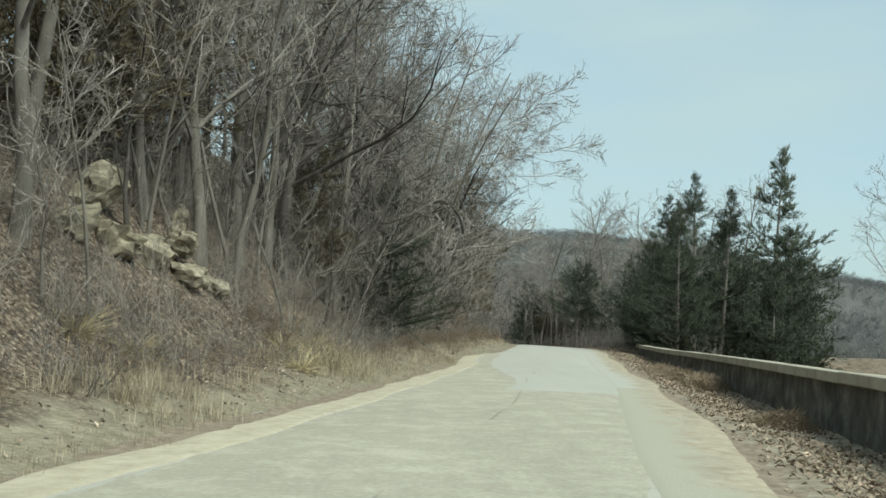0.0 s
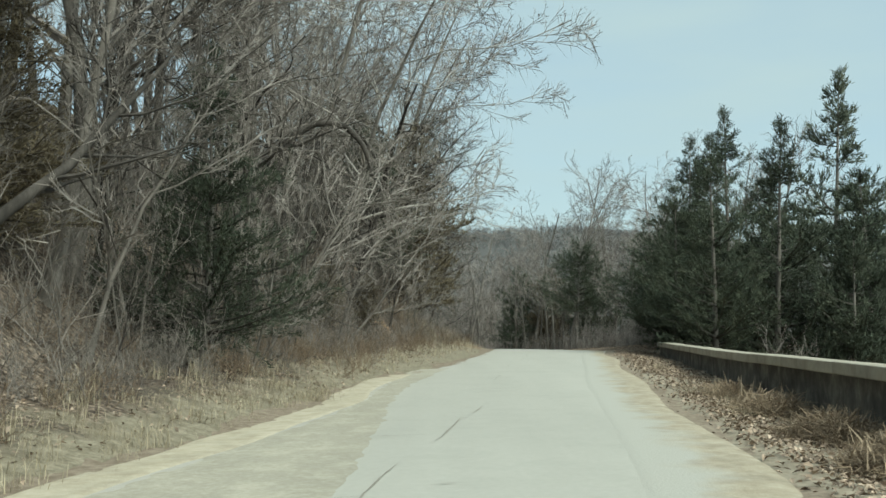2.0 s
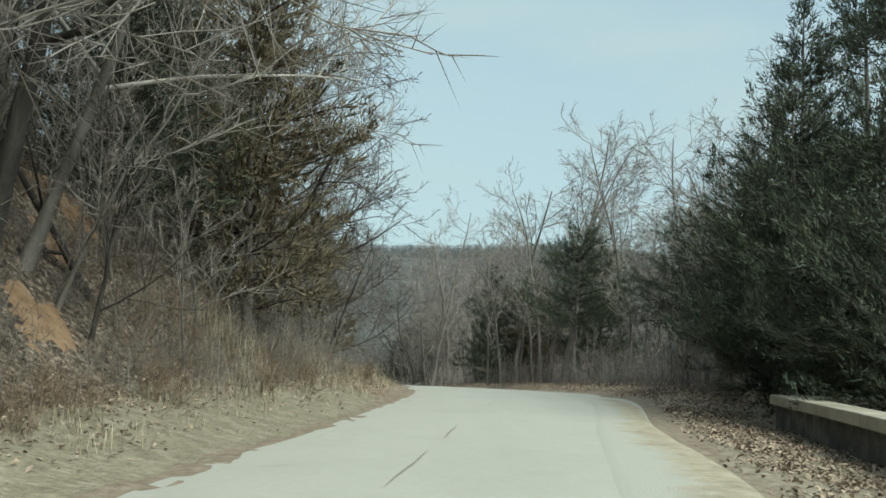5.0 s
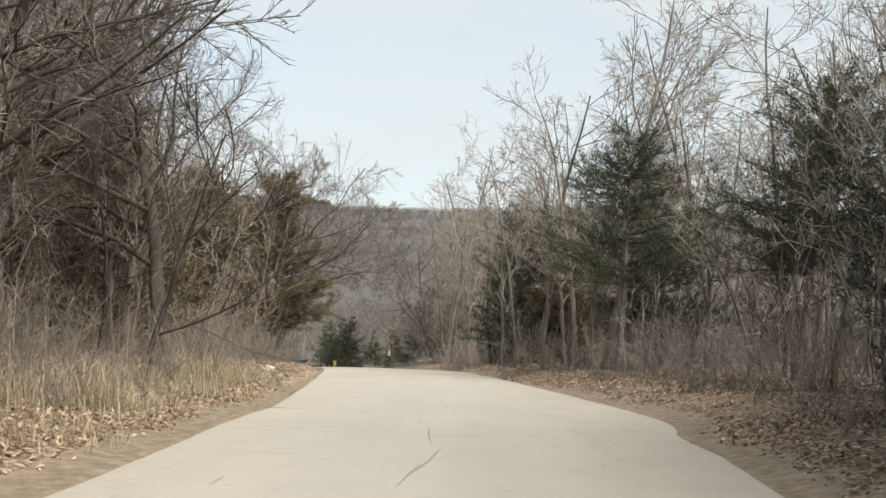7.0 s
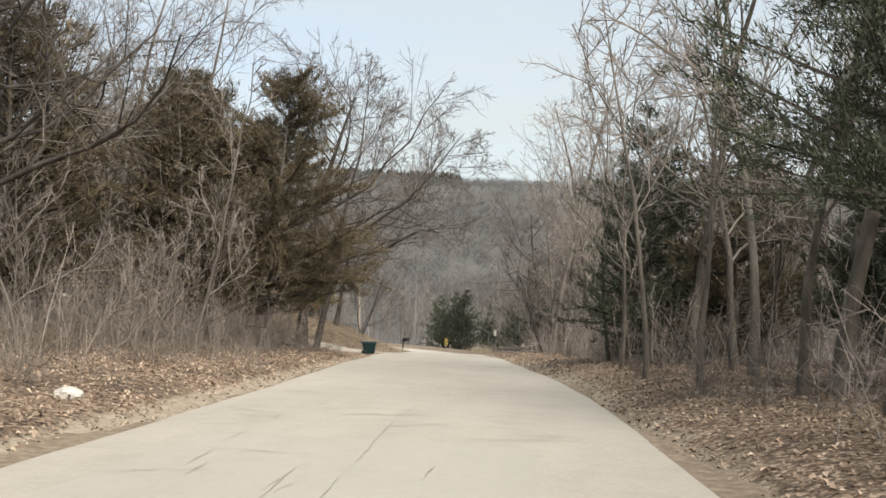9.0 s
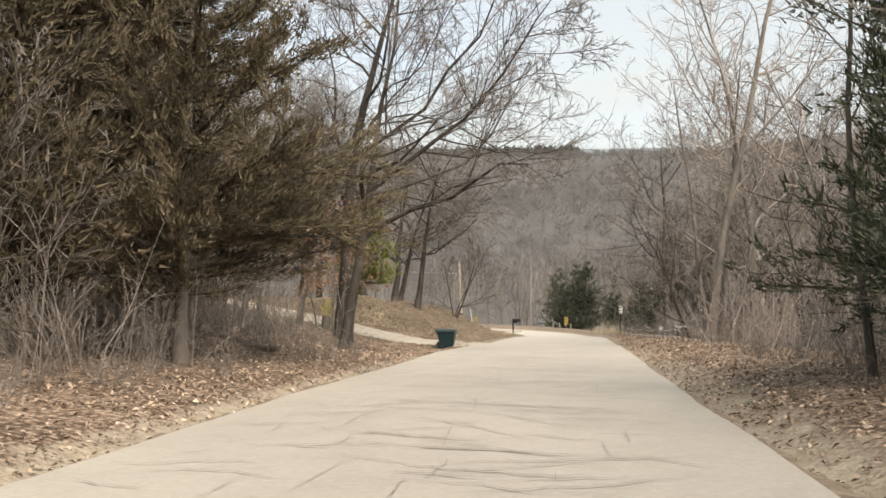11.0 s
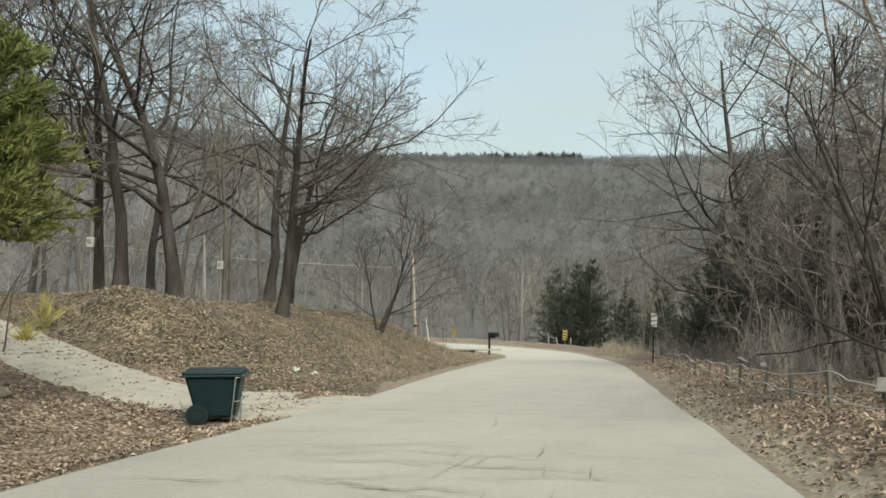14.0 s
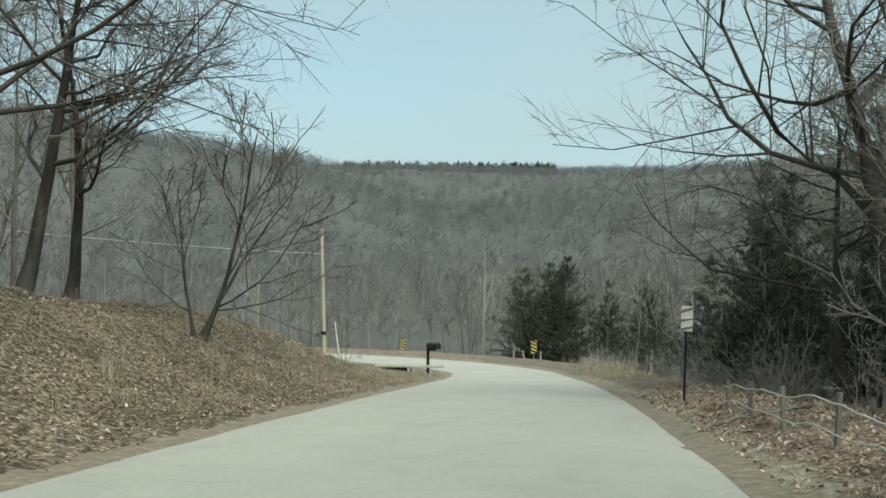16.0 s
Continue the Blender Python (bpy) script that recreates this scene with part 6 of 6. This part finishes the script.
def build_rocks():
    for k, (x, y, sx, sy, sz, up) in enumerate([
        (-5.7, 21.3, 1.5, 1.2, 1.0, 0.15), (-5.4, 22.5, 1.2, 1.1, 0.8, 0.1), (-6.2, 20.3, 1.7, 1.3, 1.2, 0.2), (-6.0, 21.9, 1.3, 1.0, 0.9, 0.5), (-6.5, 18.9, 1.8, 1.4, 1.0, 0.15), (-6.9, 17.6, 1.5, 1.2, 0.9, 0.1),
        (-7.2, 19.4, 1.9, 1.4, 1.2, 0.4), (-6.6, 23.6, 1.4, 1.0, 0.8, 0.2), (0.7, 50.6, 0.75, 0.6, 0.6, 0.05), (0.2, 51.3, 0.6, 0.5, 0.4, 0.0),
    ]):
        ob = new("rock", rock_mesh("rock", k + 1, sx * 0.68, sy * 0.7, sz * 0.62, M_ROCK, 0.55))
        ob.matrix_basis = pose(x, y, ground_at(x, y) + up, 8 * k, 5 * k, 40 * k)
        tagged(ob, "pale lichened limestone outcrop on the bank", "rock", "bank rocks")
    ob = new("rock", rock_mesh("rock", 21, 0.4, 0.32, 0.25, M_WHITE))
    x, y = 2.05, 93.0
    z = ground_at(x, y)
    ob.matrix_basis = pose(x, y, z + 0.06, 4, 3, 20)
    tagged(ob, "white stone lying among leaves on the verge", "rock")
    for k, (x, y, s) in enumerate([(-12.0, 141.6, 0.5), (-12.9, 141.2, 0.42), (-11.2, 141.9, 0.4), (-13.8, 140.7, 0.5), (-10.4, 142.1, 0.36)]):
        ob = new("rock", rock_mesh("rock", 30 + k, s * 1.5, s, s * 0.6, M_ROCK))
        ob.matrix_basis = pose(x, y, ground_at(x, y) + 0.05, 0, 0, 35 * k)
        tagged(ob, "flat pale edging stone beside the driveway", "rock", "edging stones")


def build_log(name, label, a, b, r0, r1, seed, knots=5):
    """A fallen, broken limb."""
    rng = np.random.default_rng(seed)
    a, b = np.array(a, float), np.array(b, float)
    t = np.linspace(0, 1, 9)[:, None]
    p = a * (1 - t) + b * t + rng.normal(size=(9, 3)) * 0.04
    r = np.linspace(r0, r1, 9)[None]
    p = np.vstack([p[:1] - (p[1] - p[0]) * 0.02, p, p[-1:] + (p[-1] - p[-2]) * 0.02])
    r = np.hstack([[[0.002]], r, [[0.002]]])
    ob = new(name)
    part("trunk", mesh_from("trunk", *tubes(p[None], r, 8), M_BARK, True), None, ob)
    tw, wr = shoots(rng, p[None], r, knots, 0.3, 1.0, (30, 70), (0.2, 0.5), 4, 0.4, 0.1, 0.2, 0.3)
    for k in range(knots):
        part("broken_branch", mesh_from("broken_branch", *tubes(tw[k : k + 1], wr[k : k + 1], 4), M_BARK, True), None, ob)
    tagged(ob, label, "fallen branch")


def blade_plant(name, label, x, y, n, length, width, mat, seed, rise=0.7):
    rng = np.random.default_rng(seed)
    az = rng.random(n) * 2 * np.pi
    el = rng.uniform(rise - 0.55, rise + 0.7, n)
    way = np.column_stack([np.cos(az) * np.cos(el), np.sin(az) * np.cos(el), np.sin(el)])
    ln = rng.uniform(0.7, 1.1, n)[:, None] * length
    v, f = tufts(rng, np.zeros((n, 3)) + rng.normal(size=(n, 3)) * 0.03, way, length, width)
    ob = new(name, mesh_from(name, v, f, mat))
    ob.matrix_basis = pose(x, y, ground_at(x, y) + 0.03)
    tagged(ob, label, "plant")


def build_driveway():
    """A pale gravel drive that leaves the road and climbs past the bank."""
    ln = DRIVE
    tg = np.gradient(ln[:, :2], axis=0)
    tg /= np.linalg.norm(tg, axis=1, keepdims=True)
    nm = np.column_stack([-tg[:, 1], tg[:, 0]])
    n, cols = len(ln), 9
    half = 1.3 + 1.85 * (1 - step01(np.arange(n) * 0.5, 0, 4.5))
    rng = np.random.default_rng(2)
    w = np.linspace(-1, 1, cols)[None] * (half + rng.normal(size=n) * 0.06)[:, None]
    v = np.empty((n, cols, 3))
    v[..., :2] = ln[:, None, :2] + nm[:, None] * w[..., None]
    v[..., 2] = land(v[..., 0].ravel(), v[..., 1].ravel()).reshape(n, cols) + 0.05
    # smoothed along its run
    for _ in range(6):
        v[1:-1, :, 2] = (v[:-2, :, 2] + v[1:-1, :, 2] * 2 + v[2:, :, 2]) / 4
    v[:, 0, 2] -= 0.12
    v[:, -1, 2] -= 0.12
    i = (np.arange(n - 1)[:, None] * cols + np.arange(cols - 1)).ravel()
    f = np.stack([i, i + 1, i + cols + 1, i + cols], 1)
    me = mesh_from("driveway", v.reshape(-1, 3), f, M_DRIVE, True)
    tagged(new("driveway", me), "pale gravel driveway climbing away from the road", "driveway", kind="structure")


build_wall()
build_bin()
build_mailbox()
build_chevron(-18.9, 239.8, 8)
build_chevron(-36.5, 252.0, 14)
build_sign()
build_pole(-22.6, 198.0, 7.6, 0.125, -2.0, "weathered wooden utility pole beyond the bank", M_POLE)
build_pole(-28.9, 202.0, 5.0, 0.075, 1.0, "short thin grey pole beside the bank", M_GREYWOOD, False)
build_pole(-23.8, 170.0, 3.6, 0.09, 0.0, "pale short post among the trees on the bank", M_WHITE, False)
build_pole(-20.5, 195.2, 2.2, 0.05, -8.0, "thin leaning white marker stake", M_WHITE, False)
build_meter_post(-19.0, 163.6, 2.35, 0.055)
build_meter_post(-19.5, 156.0, 2.5, 0.07)
cable("overhead_wire", "thin overhead wire from the utility pole", (-22.6, 198.0, ground_at(-22.6, 198.0) + 6.2), (-60, 176, 2), 0.8)
for x, y, h in ((-20.6, 238.6, 1.15), (-19.5, 238.3, 1.2), (-17.9, 238.0, 1.1), (-6.4, 222.0, 0.9)):
    ob = build_pole(x, y, h, 0.11, RNG.normal() * 3, "short pale weathered guard post at the bend", M_GREYWOOD, False)
    ob.name = "guard_post"
    tagged(ob, category="post", group="guard posts at the bend")
build_fence()
build_rocks()
build_driveway()
za, zb = (-7.2, 121.0, ground_at(-7.2, 121.0)), (-3.9, 120.0, ground_at(-3.9, 120.0))
build_log("fallen_log", "grey fallen log lying on the leafy verge", (za[0], za[1], za[2] + 0.45), (zb[0], zb[1], zb[2] + 0.1), 0.06, 0.10, 3)
za, zb = beside(164.5, 4.2), beside(165.4, 5.9)
build_log("fallen_branch", "dark dead branch lying beside the fence", (za[0], za[1], za[2] + 0.05), (zb[0], zb[1], zb[2] + 0.18), 0.03, 0.045, 5, 3)
ob = build_pole(-13.2, 142.9, 0.75, 0.3, 3.0, "short rotten brown tree stump by the driveway", M_BARK, False)
ob.name = "tree_stump"
tagged(ob, category="stump", group="stumps")
blade_plant("yucca", "spiky grey-green yucca beside the driveway", -16.4, 144.9, 90, 0.75, 0.022, M_YUCCA, 1)
blade_plant("yucca", "small spiky yucca near the edging stones", -13.3, 143.2, 60, 0.6, 0.02, M_YUCCA, 2)
blade_plant("ornamental_grass", "yellow-green clump of ornamental grass on the bank", -16.6, 150.4, 150, 0.95, 0.012, M_STRAW, 3, 1.1)
blade_plant("ornamental_grass", "low yellowing clump of blades above the driveway", -15.6, 148.6, 110, 0.6, 0.014, M_STRAW, 4, 0.8)


def build_mounds():
    """Domed dead shrubs at the foot of the wall."""
    for k, (sy, u, size) in enumerate([(28.0, 4.7, 1.2), (31.0, 4.75, 1.1), (34.9, 4.75, 1.15), (38.0, 4.75, 0.9), (17.2, 4.7, 0.9)]):
        rng = np.random.default_rng(300 + k)
        n = 2800
        way = rng.normal(size=(n, 3))
        way[:, 2] = np.abs(way[:, 2]) * 0.8 + 0.1
        way /= np.linalg.norm(way, axis=1, keepdims=True)
        way *= 1 + 0.18 * bumps(way[:, 0], way[:, 1], 0.35, k)[:, None]
        root = way * rng.uniform(0.2, 0.42, (n, 1))
        tip = root + (way * 0.35 + rng.normal(size=(n, 3)) * 0.55) * rng.uniform(0.07, 0.19, (n, 1))
        shape = spikes(np.stack([root, tip], 1), rng.uniform(0.003, 0.007, (n, 1)))
        ob = new("dead_shrub", mesh_from("dead_shrub", *shape, M_MOUND))
        x, y, z = beside(sy, u)
        ob.matrix_basis = pose(x, y, z - 0.04, 0, 0, 50 * k) @ Matrix.Diagonal((size * 1.45, size * 1.45, size, 1))
        tagged(ob, "low domed dead brown shrub at the foot of the wall", "shrub", "dead shrubs by the wall")


def build_culvert():
    ob = new("culvert")
    tagged(ob, "low concrete culvert slab over a dark opening by the mailbox", "culvert")
    x, y = -19.2, 200.8
    bm = fresh()
    box(bm, 0.6, 0.3, 0.16, 4.0, 0.7, 0.1, 0.02)
    part("slab", bm, M_CONCRETE, ob)
    for sx in (-1.1, 0.6):
        bm = fresh()
        box(bm, sx, 0.3, -0.08, 0.16, 0.6, 0.46, 0.02)
        part("side_wall", bm, M_CONCRETE, ob)
    # Solid black block fills the opening and stands in for the shade inside.
    bm = fresh()
    box(bm, -0.25, 0.5, -0.06, 1.5, 0.2, 0.4, 0.01)
    part("pipe_mouth", bm, M_RUBBER_SHADE, ob, "black block standing in for the shade of the opening")
    ob.matrix_basis = pose(x, y, ground_at(x, y) + 0.1, 0, 0, 12)


def build_litter():
    """A few pale scraps and sticks on the verges."""
    rng = np.random.default_rng(17)
    for sy, u in ((153.0, -5.8), (153.4, -5.4), (152.6, -6.2)):
        bm = fresh()
        bmesh.ops.create_grid(bm, x_segments=4, y_segments=4, size=0.09)
        for v in bm.verts:
            v.co.z += float(rng.normal()) * 0.02
        bmesh.ops.solidify(bm, geom=list(bm.faces), thickness=0.004)
        me = bpy.data.meshes.new("paper_scrap")
        bm.to_mesh(me)
        bm.free()
        me.materials.append(M_WHITE)
        ob = new("paper_scrap", me)
        x, y, z = beside(sy, u)
        ob.matrix_basis = pose(x, y, z + 0.05, rng.normal() * 15, rng.normal() * 15, rng.uniform(0, 180))
        tagged(ob, "crumpled white scrap of litter on the bank", "litter", "litter")
    for sy, u, ln, turn in ((158.6, 3.9, 0.5, 70), (160.2, 4.0, 0.35, 30), (156.5, 4.1, 0.4, 110), (138.0, 4.6, 0.6, 85), (97.0, 4.3, 0.7, 40), (104.0, -4.2, 0.6, 20), (14.0, -3.6, 0.4, 60)):
        x, y, z = beside(sy, u)
        t = np.linspace(-0.5, 0.5, 5)[:, None] * ln
        p = np.hstack([t, 0.05 * np.sin(t * 5 / ln), 0 * t + 0.02]) + rng.normal(size=(5, 3)) * 0.008
        ob = new("stick", mesh_from("stick", *tubes(p[None], np.linspace(0.014, 0.008, 5)[None], 5), M_PALE, True))
        ob.matrix_basis = pose(x, y, z + 0.02, 0, 0, turn)
        tagged(ob, "pale broken stick lying on the verge", "stick", "sticks")


for k, (x, y, n) in enumerate([(-3.0, 24.3, 420), (-2.5, 22.6, 300), (-3.3, 25.9, 320), (-2.7, 27.3, 260), (-3.7, 23.2, 300), (-2.9, 20.9, 220), (-5.6, 14.8, 320), (-5.0, 15.9, 240)]):
    blade_plant("grass_clump", "collapsed yellow clump of dead straw grass on the verge", x, y, n, 0.68, 0.006, M_STRAW_HEAP, 60 + k, 0.08)
build_mounds()
build_culvert()
build_litter()
